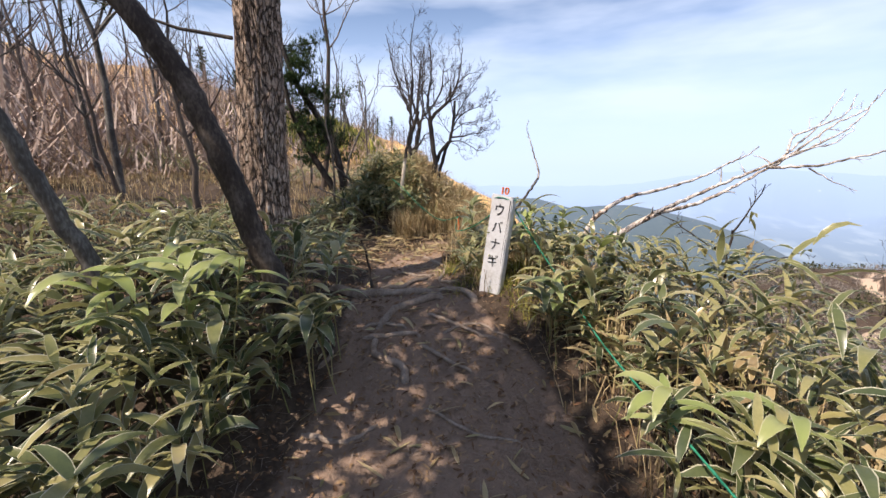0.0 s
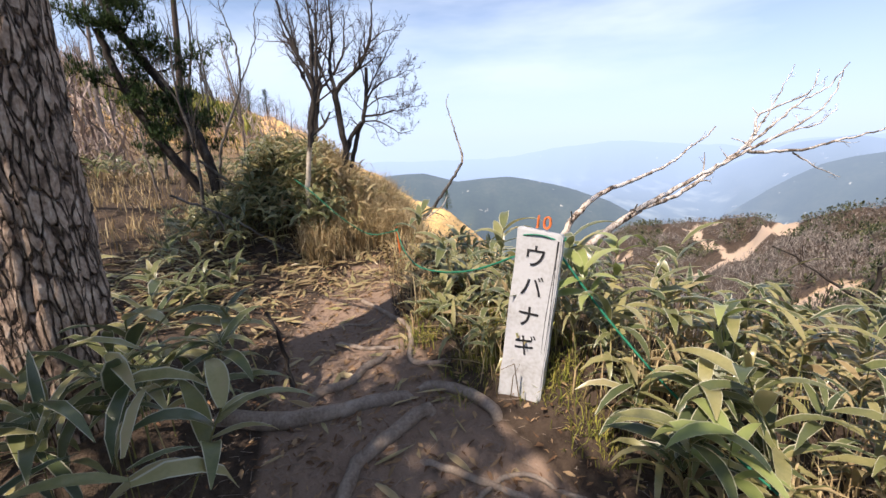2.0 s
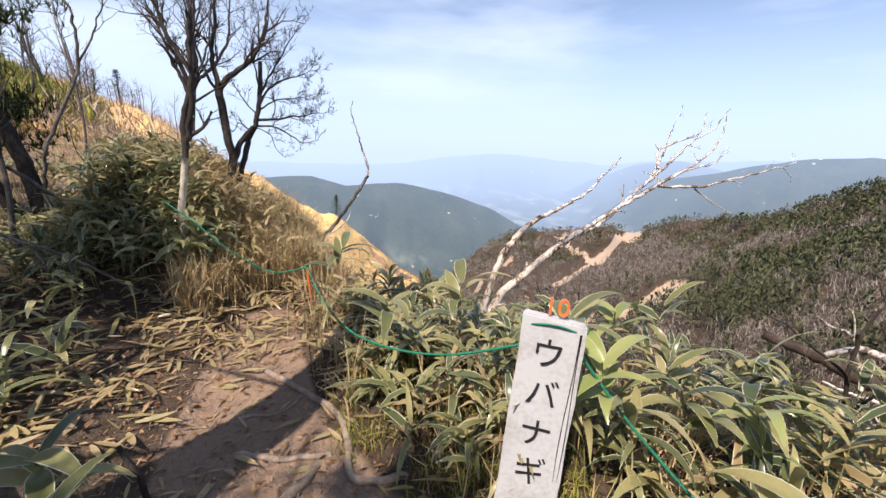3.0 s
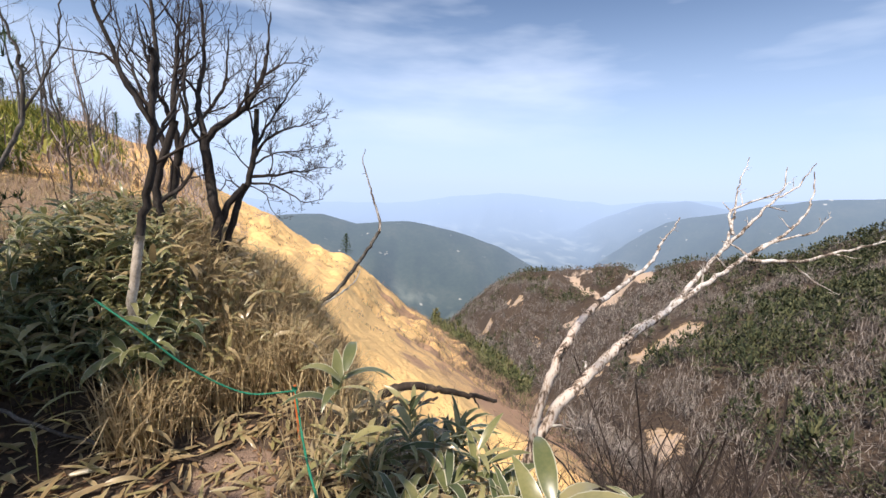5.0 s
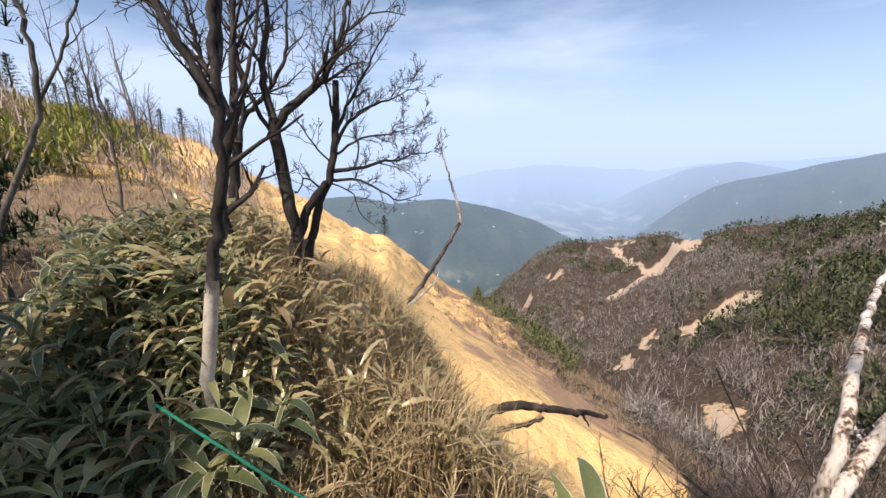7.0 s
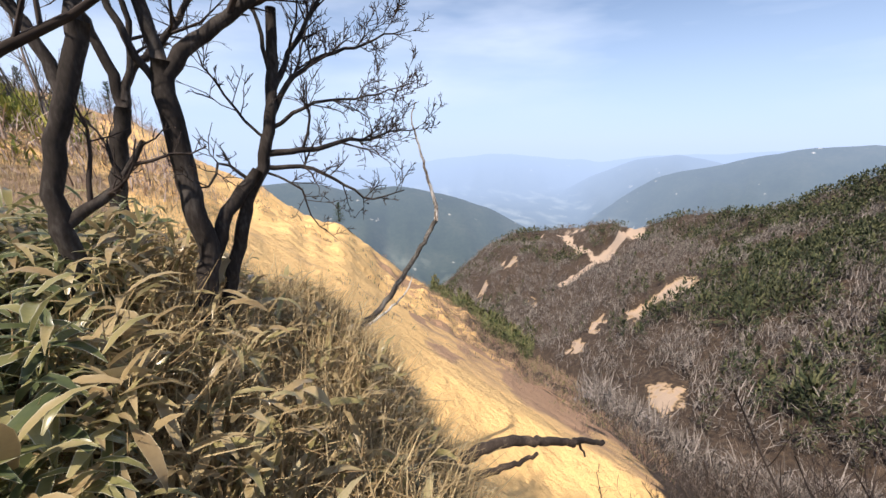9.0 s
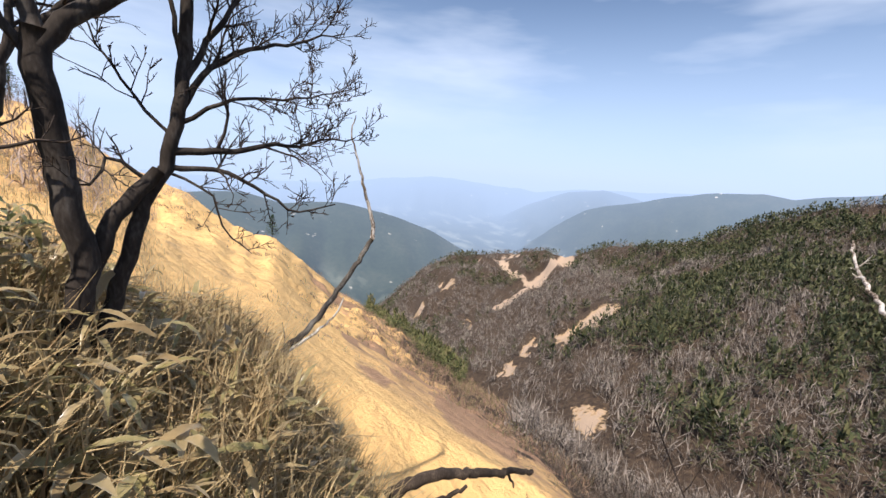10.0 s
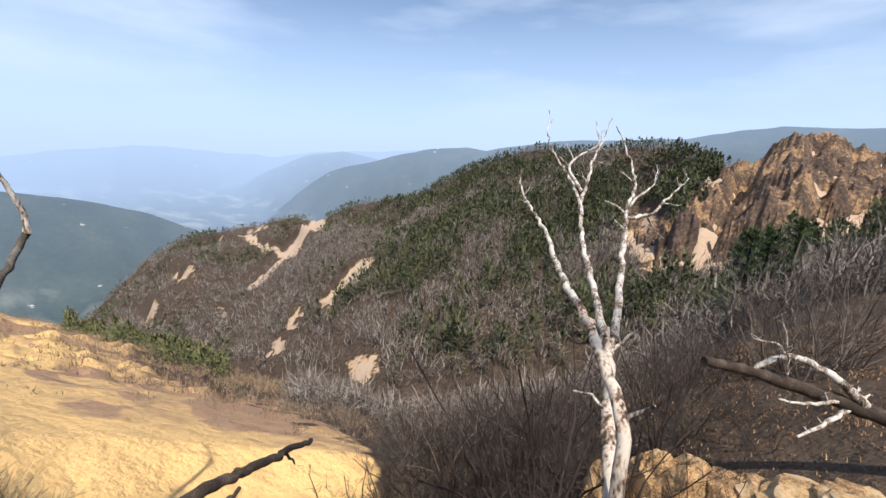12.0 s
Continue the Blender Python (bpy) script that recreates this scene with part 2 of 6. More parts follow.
def ground_material():
    """Forest litter, trodden trail earth and bare ochre scree, blended by the cover attribute and broken up by noise."""
    m = material("ground_earth", [(0.036, 0.025, 0.018), (0.066, 0.047, 0.034), (0.14, 0.1, 0.068)], 0.9, 0.95, 0.5, 22, coords="World", depth=0.03)
    n, k = m.node_tree.nodes, m.node_tree.links
    b = n["Principled BSDF"]
    base = next(x for x in n if x.bl_idname == "ShaderNodeValToRGB").outputs[0]
    pos = n.new("ShaderNodeNewGeometry").outputs["Position"]
    att = n.new("ShaderNodeAttribute")
    att.attribute_name = "cover"
    sep = n.new("ShaderNodeSeparateColor")
    k.new(att.outputs["Color"], sep.inputs[0])

    def ramped(colours, scale, detail=6, spread=(0.3, 0.7), stretch=None):
        t, r = n.new("ShaderNodeTexNoise"), n.new("ShaderNodeValToRGB")
        t.inputs["Scale"].default_value, t.inputs["Detail"].default_value, t.inputs["Roughness"].default_value = scale, detail, 0.74
        if stretch:
            mp = n.new("ShaderNodeMapping")
            mp.inputs["Scale"].default_value = stretch
            k.new(pos, mp.inputs[0])
            k.new(mp.outputs[0], t.inputs["Vector"])
        else:
            k.new(pos, t.inputs["Vector"])
        r.color_ramp.elements[0].position, r.color_ramp.elements[1].position = spread
        r.color_ramp.elements[0].color, r.color_ramp.elements[1].color = (*colours[0], 1), (*colours[-1], 1)
        for i, c in enumerate(colours[1:-1], 1):
            r.color_ramp.elements.new(spread[0] + (spread[1] - spread[0]) * i / (len(colours) - 1)).color = (*c, 1)
        return r.outputs[0]

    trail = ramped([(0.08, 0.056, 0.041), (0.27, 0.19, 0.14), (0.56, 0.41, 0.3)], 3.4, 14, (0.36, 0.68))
    ochre = ramped([(0.42, 0.205, 0.085), (0.68, 0.375, 0.15), (0.84, 0.55, 0.235), (0.88, 0.645, 0.32)], 0.4, 14, (0.37, 0.57))
    rust = ramped([(0.17, 0.105, 0.07), (0.33, 0.2, 0.125), (0.5, 0.31, 0.185), (0.66, 0.42, 0.21)], 0.5, 14, (0.38, 0.6))
    worn = n.new("ShaderNodeAttribute")
    worn.attribute_name = "rust"
    blend, wmix, wmr = n.new("ShaderNodeMath"), n.new("ShaderNodeMixRGB"), n.new("ShaderNodeMapRange")
    patch = n.new("ShaderNodeTexNoise")
    patch.inputs["Scale"].default_value, patch.inputs["Detail"].default_value, patch.inputs["Roughness"].default_value = 0.3, 14, 0.82
    k.new(pos, patch.inputs["Vector"])
    k.new(worn.outputs["Fac"], blend.inputs[0])
    k.new(patch.outputs["Fac"], blend.inputs[1])
    wmr.inputs["From Min"].default_value, wmr.inputs["From Max"].default_value = 0.92, 1.12
    k.new(blend.outputs[0], wmr.inputs["Value"])
    k.new(wmr.outputs[0], wmix.inputs[0])
    k.new(ochre, wmix.inputs[1])
    k.new(rust, wmix.inputs[2])
    ochre = wmix.outputs[0]
    stone = ramped([(0.26, 0.185, 0.13), (0.45, 0.34, 0.25), (0.6, 0.48, 0.37)], 0.16, 10, (0.34, 0.64), (1, 1, 0.4))
    brk = n.new("ShaderNodeTexNoise")
    brk.inputs["Scale"].default_value, brk.inputs["Detail"].default_value = 1.3, 7
    k.new(pos, brk.inputs["Vector"])
    wide, both = n.new("ShaderNodeTexNoise"), n.new("ShaderNodeMath")
    wide.inputs["Scale"].default_value, wide.inputs["Detail"].default_value = 0.14, 8
    k.new(pos, wide.inputs["Vector"])
    hs = [n.new("ShaderNodeMath") for _ in range(2)]
    for h, src in zip(hs, (brk, wide)):
        h.operation = "MULTIPLY"
        h.inputs[1].default_value = 0.5
        k.new(src.outputs["Fac"], h.inputs[0])
    k.new(hs[0].outputs[0], both.inputs[0])
    k.new(hs[1].outputs[0], both.inputs[1])
    hill, straw_mix, straw_add, straw_mr = n.new("ShaderNodeAttribute"), n.new("ShaderNodeMixRGB"), n.new("ShaderNodeMath"), n.new("ShaderNodeMapRange")
    hill.attribute_name = "straw"
    straw = ramped([(0.13, 0.085, 0.055), (0.27, 0.19, 0.125), (0.42, 0.31, 0.2)], 0.8, 10, (0.36, 0.66))
    k.new(hill.outputs["Fac"], straw_add.inputs[0])
    k.new(both.outputs[0], straw_add.inputs[1])
    straw_mr.inputs["From Min"].default_value, straw_mr.inputs["From Max"].default_value = 0.9, 1.1
    k.new(straw_add.outputs[0], straw_mr.inputs["Value"])
    k.new(straw_mr.outputs[0], straw_mix.inputs[0])
    k.new(base, straw_mix.inputs[1])
    k.new(straw, straw_mix.inputs[2])
    last = straw_mix.outputs[0]
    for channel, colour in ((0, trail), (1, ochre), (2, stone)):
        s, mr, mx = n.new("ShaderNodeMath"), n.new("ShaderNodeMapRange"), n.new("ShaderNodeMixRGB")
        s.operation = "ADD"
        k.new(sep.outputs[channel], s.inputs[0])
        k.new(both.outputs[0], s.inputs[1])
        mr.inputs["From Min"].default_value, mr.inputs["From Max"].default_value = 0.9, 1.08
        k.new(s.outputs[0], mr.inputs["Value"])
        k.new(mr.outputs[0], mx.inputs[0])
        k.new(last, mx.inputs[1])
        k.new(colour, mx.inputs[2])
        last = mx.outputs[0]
    k.new(last, b.inputs["Base Color"])
    lump, swell = n.new("ShaderNodeTexNoise"), n.new("ShaderNodeBump")
    lump.inputs["Scale"].default_value, lump.inputs["Detail"].default_value, lump.inputs["Roughness"].default_value = 0.7, 10, 0.6
    k.new(pos, lump.inputs["Vector"])
    swell.inputs["Strength"].default_value, swell.inputs["Distance"].default_value = 0.9, 0.6
    k.new(lump.outputs["Fac"], swell.inputs["Height"])
    bump = next(x for x in n if x.bl_idname == "ShaderNodeBump" and x != swell)
    k.new(swell.outputs[0], bump.inputs["Normal"])
    return m


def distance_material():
    """Land kilometres away: woods and fields, with blue haze put in as emission."""
    m = material("hazed_distant_land", [(0.016, 0.028, 0.02), (0.03, 0.046, 0.03), (0.06, 0.07, 0.048)], 0.006, 0.95, 0.0, 0.06, coords="World")
    n, k = m.node_tree.nodes, m.node_tree.links
    b, out = n["Principled BSDF"], n["Material Output"]
    ramp = next(x for x in n if x.bl_idname == "ShaderNodeValToRGB")
    pos = n.new("ShaderNodeNewGeometry").outputs["Position"]
    sep = n.new("ShaderNodeSeparateXYZ")
    k.new(pos, sep.inputs[0])
    vor, vr = n.new("ShaderNodeTexNoise"), n.new("ShaderNodeMapRange")
    vor.inputs["Scale"].default_value, vor.inputs["Detail"].default_value = 0.009, 10
    mp = n.new("ShaderNodeMapping")
    mp.inputs["Scale"].default_value = (1, 0.45, 1)
    k.new(pos, mp.inputs[0])
    k.new(mp.outputs[0], vor.inputs["Vector"])
    vr.inputs["From Min"].default_value, vr.inputs["From Max"].default_value = 0.5, 0.66
    k.new(vor.outputs["Fac"], vr.inputs["Value"])
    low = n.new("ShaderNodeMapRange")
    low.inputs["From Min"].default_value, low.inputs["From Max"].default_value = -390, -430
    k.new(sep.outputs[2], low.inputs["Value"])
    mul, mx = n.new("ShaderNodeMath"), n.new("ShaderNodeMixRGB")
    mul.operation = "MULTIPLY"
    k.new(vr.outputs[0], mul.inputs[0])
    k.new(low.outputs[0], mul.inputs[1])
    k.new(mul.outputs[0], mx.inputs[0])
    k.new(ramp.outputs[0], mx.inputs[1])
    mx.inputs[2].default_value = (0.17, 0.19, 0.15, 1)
    # pale slips in the wooded hills
    slip, sr, sx = n.new("ShaderNodeTexNoise"), n.new("ShaderNodeMapRange"), n.new("ShaderNodeMixRGB")
    slip.inputs["Scale"].default_value, slip.inputs["Detail"].default_value = 0.018, 5
    k.new(pos, slip.inputs["Vector"])
    sr.inputs["From Min"].default_value, sr.inputs["From Max"].default_value = 0.7, 0.74
    k.new(slip.outputs["Fac"], sr.inputs["Value"])
    k.new(sr.outputs[0], sx.inputs[0])
    k.new(mx.outputs[0], sx.inputs[1])
    sx.inputs[2].default_value = (0.5, 0.48, 0.42, 1)
    k.new(sx.outputs[0], b.inputs["Base Color"])
    # Painted haze: sky-blue glow replaces the surface as distance from the origin grows.
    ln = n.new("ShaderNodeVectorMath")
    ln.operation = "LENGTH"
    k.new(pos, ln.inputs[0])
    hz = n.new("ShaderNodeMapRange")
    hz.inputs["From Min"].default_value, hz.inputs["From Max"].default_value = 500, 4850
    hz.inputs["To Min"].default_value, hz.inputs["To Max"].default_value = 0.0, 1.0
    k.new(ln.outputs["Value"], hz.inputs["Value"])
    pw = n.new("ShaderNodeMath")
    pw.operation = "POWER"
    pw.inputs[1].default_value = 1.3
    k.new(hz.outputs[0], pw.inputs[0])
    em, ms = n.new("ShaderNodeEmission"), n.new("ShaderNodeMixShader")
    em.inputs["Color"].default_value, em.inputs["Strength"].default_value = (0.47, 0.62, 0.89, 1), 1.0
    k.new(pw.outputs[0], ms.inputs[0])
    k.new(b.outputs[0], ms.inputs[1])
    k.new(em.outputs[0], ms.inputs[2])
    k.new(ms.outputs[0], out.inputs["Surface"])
    return m


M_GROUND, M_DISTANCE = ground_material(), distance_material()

# ---- mesh helpers ----
rng = np.random.default_rng(7)


class Geo:
    """Gathers vertices, faces and texture coordinates of one mesh."""

    def __init__(self):
        self.v, self.f, self.uv, self.n = [], [], [], 0

    def add(self, verts, faces, uv=None):
        self.v.append(np.asarray(verts, float))
        self.f.append(np.asarray(faces, int) + self.n)
        self.uv.append(uv)
        self.n += len(verts)

    def tube(self, pts, radii, sides=6, cap=True):
        pts = np.asarray(pts, float)
        radii = np.asarray(radii, float)
        t = np.gradient(pts, axis=0)
        t /= np.linalg.norm(t, axis=1)[:, None] + 1e-9
        ref = np.array([0.3, 0.9, 0.1]) if abs(t[0][2]) > 0.7 else np.array([0.1, 0.1, 1.0])
        a = np.cross(t, ref)
        a /= np.linalg.norm(a, axis=1)[:, None] + 1e-9
        b = np.cross(t, a)
        ang = np.arange(sides) * 2 * np.pi / sides
        ring = pts[:, None] + radii[:, None, None] * (a[:, None] * np.cos(ang)[None, :, None] + b[:, None] * np.sin(ang)[None, :, None])
        k, j = np.meshgrid(np.arange(len(pts) - 1), np.arange(sides), indexing="ij")
        j2 = (j + 1) % sides
        f = np.stack([k * sides + j, k * sides + j2, (k + 1) * sides + j2, (k + 1) * sides + j], -1).reshape(-1, 4)
        verts = ring.reshape(-1, 3)
        if cap:
            verts = np.vstack([verts, pts[:1], pts[-1:]])
            e0, e1 = len(verts) - 2, len(verts) - 1
            js = np.arange(sides)
            c0 = np.stack([js, (js + 1) % sides, np.full(sides, e0), np.full(sides, e0)], 1)
            o = (len(pts) - 1) * sides
            c1 = np.stack([(js + 1) % sides + o, js + o, np.full(sides, e1), np.full(sides, e1)], 1)
            f = np.vstack([f, c0, c1])
        self.add(verts, f)

    def mesh(self, name, mat, smooth=True):
        me = bpy.data.meshes.new(name)
        v = np.vstack(self.v)
        faces = []
        for f in self.f:
            faces.extend(f.tolist())
        faces = [q[:3] if len(q) == 4 and q[2] == q[3] else q for q in faces]
        me.from_pydata(v.tolist(), [], faces)
        if self.uv and self.uv[0] is not None:
            u = np.vstack(self.uv)
            layer = me.uv_layers.new(name="UVMap")
            idx = np.empty(len(me.loops), int)
            me.loops.foreach_get("vertex_index", idx)
            layer.data.foreach_set("uv", u[idx].ravel())
        me.materials.append(mat)
        if smooth:
            me.polygons.foreach_set("use_smooth", [True] * len(me.polygons))
        me.update()
        return me


def part(name, geo, mat, parent, label="", smooth=True):
    ob = new(name, geo.mesh(name, mat, smooth) if isinstance(geo, Geo) else geo)
    ob.parent = parent
    if label:
        tagged(ob, label)
    return ob


def thing(name, at, label, category, group="", kind=""):
    e = new(name)
    e.location = at
    e.empty_display_size = 0.1
    return tagged(e, label, category, group, kind)


def curve(pts, step=0.08, wobble=0.0, r=rng):
    """A smooth line through the points, with slight bends of its own."""
    p = np.asarray(pts, float)
    d = np.r_[0, np.cumsum(np.linalg.norm(np.diff(p, axis=0), axis=1))]
    n = max(3, int(d[-1] / step) + 1)
    s = np.linspace(0, d[-1], n)
    q = np.empty((n, 3))
    m = np.gradient(p, d, axis=0) if len(p) > 2 else np.repeat((p[1:] - p[:1]) / d[-1], 2, 0)
    i = np.clip(np.searchsorted(d, s, side="right") - 1, 0, len(p) - 2)
    h = (d[i + 1] - d[i])[:, None]
    u = ((s - d[i]) / (d[i + 1] - d[i]))[:, None]
    q = (2 * u**3 - 3 * u**2 + 1) * p[i] + (u**3 - 2 * u**2 + u) * h * m[i] + (-2 * u**3 + 3 * u**2) * p[i + 1] + (u**3 - u**2) * h * m[i + 1]
    if wobble:
        w = r.normal(0, wobble, (n, 3))
        w[0] = w[-1] = 0
        q = q + w
    return q


def lattice(x, y, seed):
    i, j = np.floor(x).astype(np.int64), np.floor(y).astype(np.int64)
    u, v = x - i, y - j
    u, v = u * u * (3 - 2 * u), v * v * (3 - 2 * v)

    def h(a, b):
        k = (a * 374761393 + b * 668265263 + seed * 1442695041) & 0x7FFFFFFF
        k = ((k ^ (k >> 13)) * 1274126177) & 0x7FFFFFFF
        return ((k ^ (k >> 16)) & 0xFFFF) / 65535.0

    return (h(i, j) * (1 - u) + h(i + 1, j) * u) * (1 - v) + (h(i, j + 1) * (1 - u) + h(i + 1, j + 1) * u) * v


def fbm(x, y, seed=1, octaves=4):
    s, a, tot = 0.0, 1.0, 0.0
    for o in range(octaves):
        s = s + a * (lattice(x * 2**o + 17.3 * o, y * 2**o - 9.1 * o, seed + o) - 0.5)
        tot += a
        a *= 0.5
    return s / tot


def smooth(a, b, x):
    t = np.clip((x - a) / (b - a), 0, 1)
    return t * t * (3 - 2 * t)


# ---- the lie of the land ----
EX, EY, EZ = 0.2, 5.8, 2.56  # the look-out above the landslide
# bearing (degrees from +y towards +x), height 9 m away, distance and fall of the near edge, of the ravine, elevation and distance of the far crest
LAND = np.array([
    (-180, 1.2, 60, -0.15, 90, -0.10, 4, 300),
    (-60, 1.9, 60, -0.22, 95, -0.16, 6, 300),
    (-35, 1.6, 60, -0.19, 95, -0.12, 3, 300),
    (-20, 1.3, 70, -0.11, 110, 0.0, -6, 300),
    (-12, 1.0, 80, -0.085, 120, 0.06, -12, 320),
    (-6, 0.7, 90, -0.035, 130, 0.12, -18, 350),
    (0, 0.35, 105, 0.035, 150, 0.2, -21, 380),
    (5, -0.3, 120, 0.09, 165, 0.25, -22, 400),
    (10, -0.8, 125, 0.155, 175, 0.3, -22, 420),
    (15, -1.3, 130, 0.18, 180, 0.34, -22, 450),
    (20, -2.0, 130, 0.262, 190, 0.38, -22, 480),
    (26.5, -2.7, 125, 0.345, 200, 0.42, -21, 520),
    (31, -3.0, 110, 0.40, 190, 0.43, -17.2, 540),
    (35, -3.4, 95, 0.44, 160, 0.46, -13.7, 550),
    (40, -3.8, 82, 0.50, 120, 0.53, -11.2, 560),
    (47, -4.3, 70, 0.58, 90, 0.60, -10.2, 540),
    (54, -4.6, 58, 0.63, 68, 0.64, -9.9, 490),
    (60, -4.9, 48, 0.69, 56, 0.69, -8.5, 450),
    (65, -5.2, 42, 0.76, 50, 0.74, -7.3, 425),
    (70, -5.0, 38, 0.77, 48, 0.74, -5.3, 400),
    (75, -4.6, 36, 0.75, 48, 0.72, -2.8, 380),
    (80, -4.2, 34, 0.72, 48, 0.69, -1.0, 370),
    (87, -3.8, 32, 0.68, 50, 0.64, -0.5, 360),
    (94, -3.4, 32, 0.62, 55, 0.56, 0.2, 345),
    (99, -2.9, 32, 0.55, 60, 0.48, 0.9, 330),
    (102, -2.5, 34, 0.48, 62, 0.42, 0.2, 290),
    (106, -2.0, 38, 0.38, 66, 0.36, -1.6, 250),
    (110.5, -1.6, 45, 0.28, 70, 0.3, 0.9, 230),
    (114, -1.3, 52, 0.22, 75, 0.26, 0.8, 225),
    (118, -1.0, 60, 0.17, 80, 0.2, -0.6, 220),
    (130, -0.2, 70, 0.06, 100, 0.1, 2, 220),
    (155, 0.3, 60, 0.0, 90, 0.0, 4, 260),
    (180, 1.2, 60, -0.15, 90, -0.10, 4, 300),
])
TRAIL_Y = np.array([-30, -4, 0, 1.3, 2.0, 2.5, 3.3, 4.2, 5.0, 5.8, 6.4, 40])
TRAIL_X = np.array([2.5, 0.6, 0.35, 0.3, 0.3, 0.25, 0.0, -0.15, -0.05, 0.12, 0.1, 0.1])
TRAIL_W = np.array([0.6, 0.7, 0.85, 0.95, 0.95, 0.85, 0.62, 0.48, 0.36, 0.26, 0.0, 0.0])
RISE_Y = np.array([-30, -4, 0, 1.3, 2.0, 2.5, 3.3, 4.2, 5.8, 7.0, 8.4, 10, 14, 40])
RISE_Z = np.array([-1.5, 0.2, 0.43, 0.5, 0.62, 0.74, 0.9, 0.95, 0.95, 0.98, 1.12, 1.05, 0.9, 0.9])
LIP_Y = np.array([-30, -3, 0, 3, 4.5, 5.8, 7, 8.5, 10, 11.5, 14, 40])
LIP_X = np.array([3.0, 2.6, 2.4, 1.9, 1.2, 0.65, 0.55, 0.55, 0.55, 0.2, -1.2, -6])


def polar(x, y):
    dx, dy = x - EX, y - EY
    return np.degrees(np.arctan2(dx, dy)), np.hypot(dx, dy)


def scars(az, el):
    """Bare slips and cliffs on the opposite mountainside, by bearing and dip from the look-out."""
    jag, jag2 = fbm(az * 1.1, el * 1.1, 55, 3) * 1.6 + fbm(az * 4.5, el * 1.6, 57, 3) * 0.9, fbm(az * 1.1 + 40, el * 1.1, 56, 3) * 1.6 + fbm(az * 4.5 + 9, el * 3, 58, 3) * 1.1

    def blot(a, e, wa, we, tilt=0.0):
        da, de = az + 1.6 * jag - a, el + 1.2 * jag2 - e
        return np.exp(-(((da * math.cos(tilt) + de * math.sin(tilt)) / wa) ** 2 + ((-da * math.sin(tilt) + de * math.cos(tilt)) / we) ** 2))
    warm = np.maximum.reduce([blot(59.3, -16.6, 3.0, 1.2, 0.75), blot(56.0, -20.0, 2.6, 0.7, 0.95), blot(50.8, -22.7, 2.2, 0.6, 1.2), blot(48.0, -26.0, 1.6, 0.7, 1.0),
                              blot(60.3, -30.0, 3.0, 2.0, 0.5), blot(38.2, -15.8, 1.5, 0.8, 0.8), blot(34.6, -18.4, 1.4, 0.8, 0.8), blot(98.5, -9.0, 2.6, 4.0, 0.6), blot(42, -19.5, 0.7, 0.8)])
    def band(a0, e0, a1, e1, w0, w1):
        u = np.clip(((az - a0) * (a1 - a0) + (el - e0) * (e1 - e0)) / ((a1 - a0) ** 2 + (e1 - e0) ** 2), 0, 1)
        d = np.hypot(az + 0.25 * jag - a0 - u * (a1 - a0), el + 0.25 * jag2 - e0 - u * (e1 - e0))
        return np.exp(-(d / (w0 + (w1 - w0) * u)) ** 4)

    grey = np.maximum.reduce([band(54.7, -9.9, 51.0, -12.6, 0.75, 0.6), band(51.0, -12.6, 45.3, -16.6, 0.55, 0.25), band(42.7, -11.3, 45.9, -12.0, 0.22, 0.22), band(45.9, -12.0, 50.0, -13.0, 0.22, 0.3), blot(47.1, -11.0, 0.8, 0.5), blot(46.5, -10.6, 2.2, 0.5) * 0.6])
    cliff = smooth(0, 2.2, az - 97 - (el + 15) * 0.5 + jag * 2) * smooth(124, 120, az) * smooth(0, 2.0, el + jag2 * 2 - np.interp(az, [96, 105, 112, 118], [-17, -13, -8.5, -6])) * smooth(3, 1.5, el)
    return warm, grey, cliff


# the hills beyond: distance, steepness, bearings and elevations of the crest
HILLS = [
    (2000, 0.36, (-180, 0, 5, 8, 11.2, 15.7, 19, 22.4, 25.3, 28.5, 32, 35, 38, 40.5, 43, 47, 60, 180), (-4, -4.6, -4.7, -4.6, -4.5, -5.8, -5.4, -5.2, -5.6, -6.3, -7.3, -8.3, -9.7, -10.9, -13.5, -17, -20, -20)),
    (2700, 0.3, (40, 48, 52, 56, 58, 60.7, 66.5, 70.3, 74.5, 77, 79.7, 89.5, 95, 101, 103.7, 109.5, 114, 130, 180), (-14, -10, -6.5, -3.7, -3.0, -2.4, -1.0, -0.2, 0.1, -0.2, 0.4, 1.5, 1.7, 2.0, 2.6, 3.5, 3.3, 3, 2)),
    (4050, 0.25, (16, 40, 44.5, 48.5, 53.6, 57.9, 60.7, 64, 70, 180), (-12, -10, -6.2, -3.7, -1.7, -1.1, -1.5, -2.5, -4, -4)),
    (4650, 0.5, (-180, 0, 10, 23, 29, 32.5, 38, 43, 50, 56, 62, 70, 90, 180), (-2.4, -2.6, -3.0, -2.8, -1.7, -1.3, -1.1, -1.6, -2.0, -1.2, -1.0, -0.6, -0.4, -1.5)),
]


def far_hills(x, y, az, r):
    """Wooded ridges one behind another, with spurs down their faces, round a flat valley."""
    z = -560 + 150 * smooth(2900, 4500, r) + fbm(x / 420, y / 420, 31, 4) * 90
    for i, (dist, steep, bearings, rises) in enumerate(HILLS):
        off = np.abs(r - dist)
        along = np.radians(az) * dist
        spur = np.abs(fbm(along / 420 + fbm(x / 600, y / 600, 35 + i, 2), r / 1500, 36 + i, 4)) * 2
        crest = EZ + dist * np.tan(np.radians(np.interp(az, bearings, rises))) + fbm(along / 160, r * 0, 39 + i, 3) * dist * 0.006
        z = np.maximum(z, crest - off * steep - spur * np.minimum(off, 420) * 0.42)
    return z


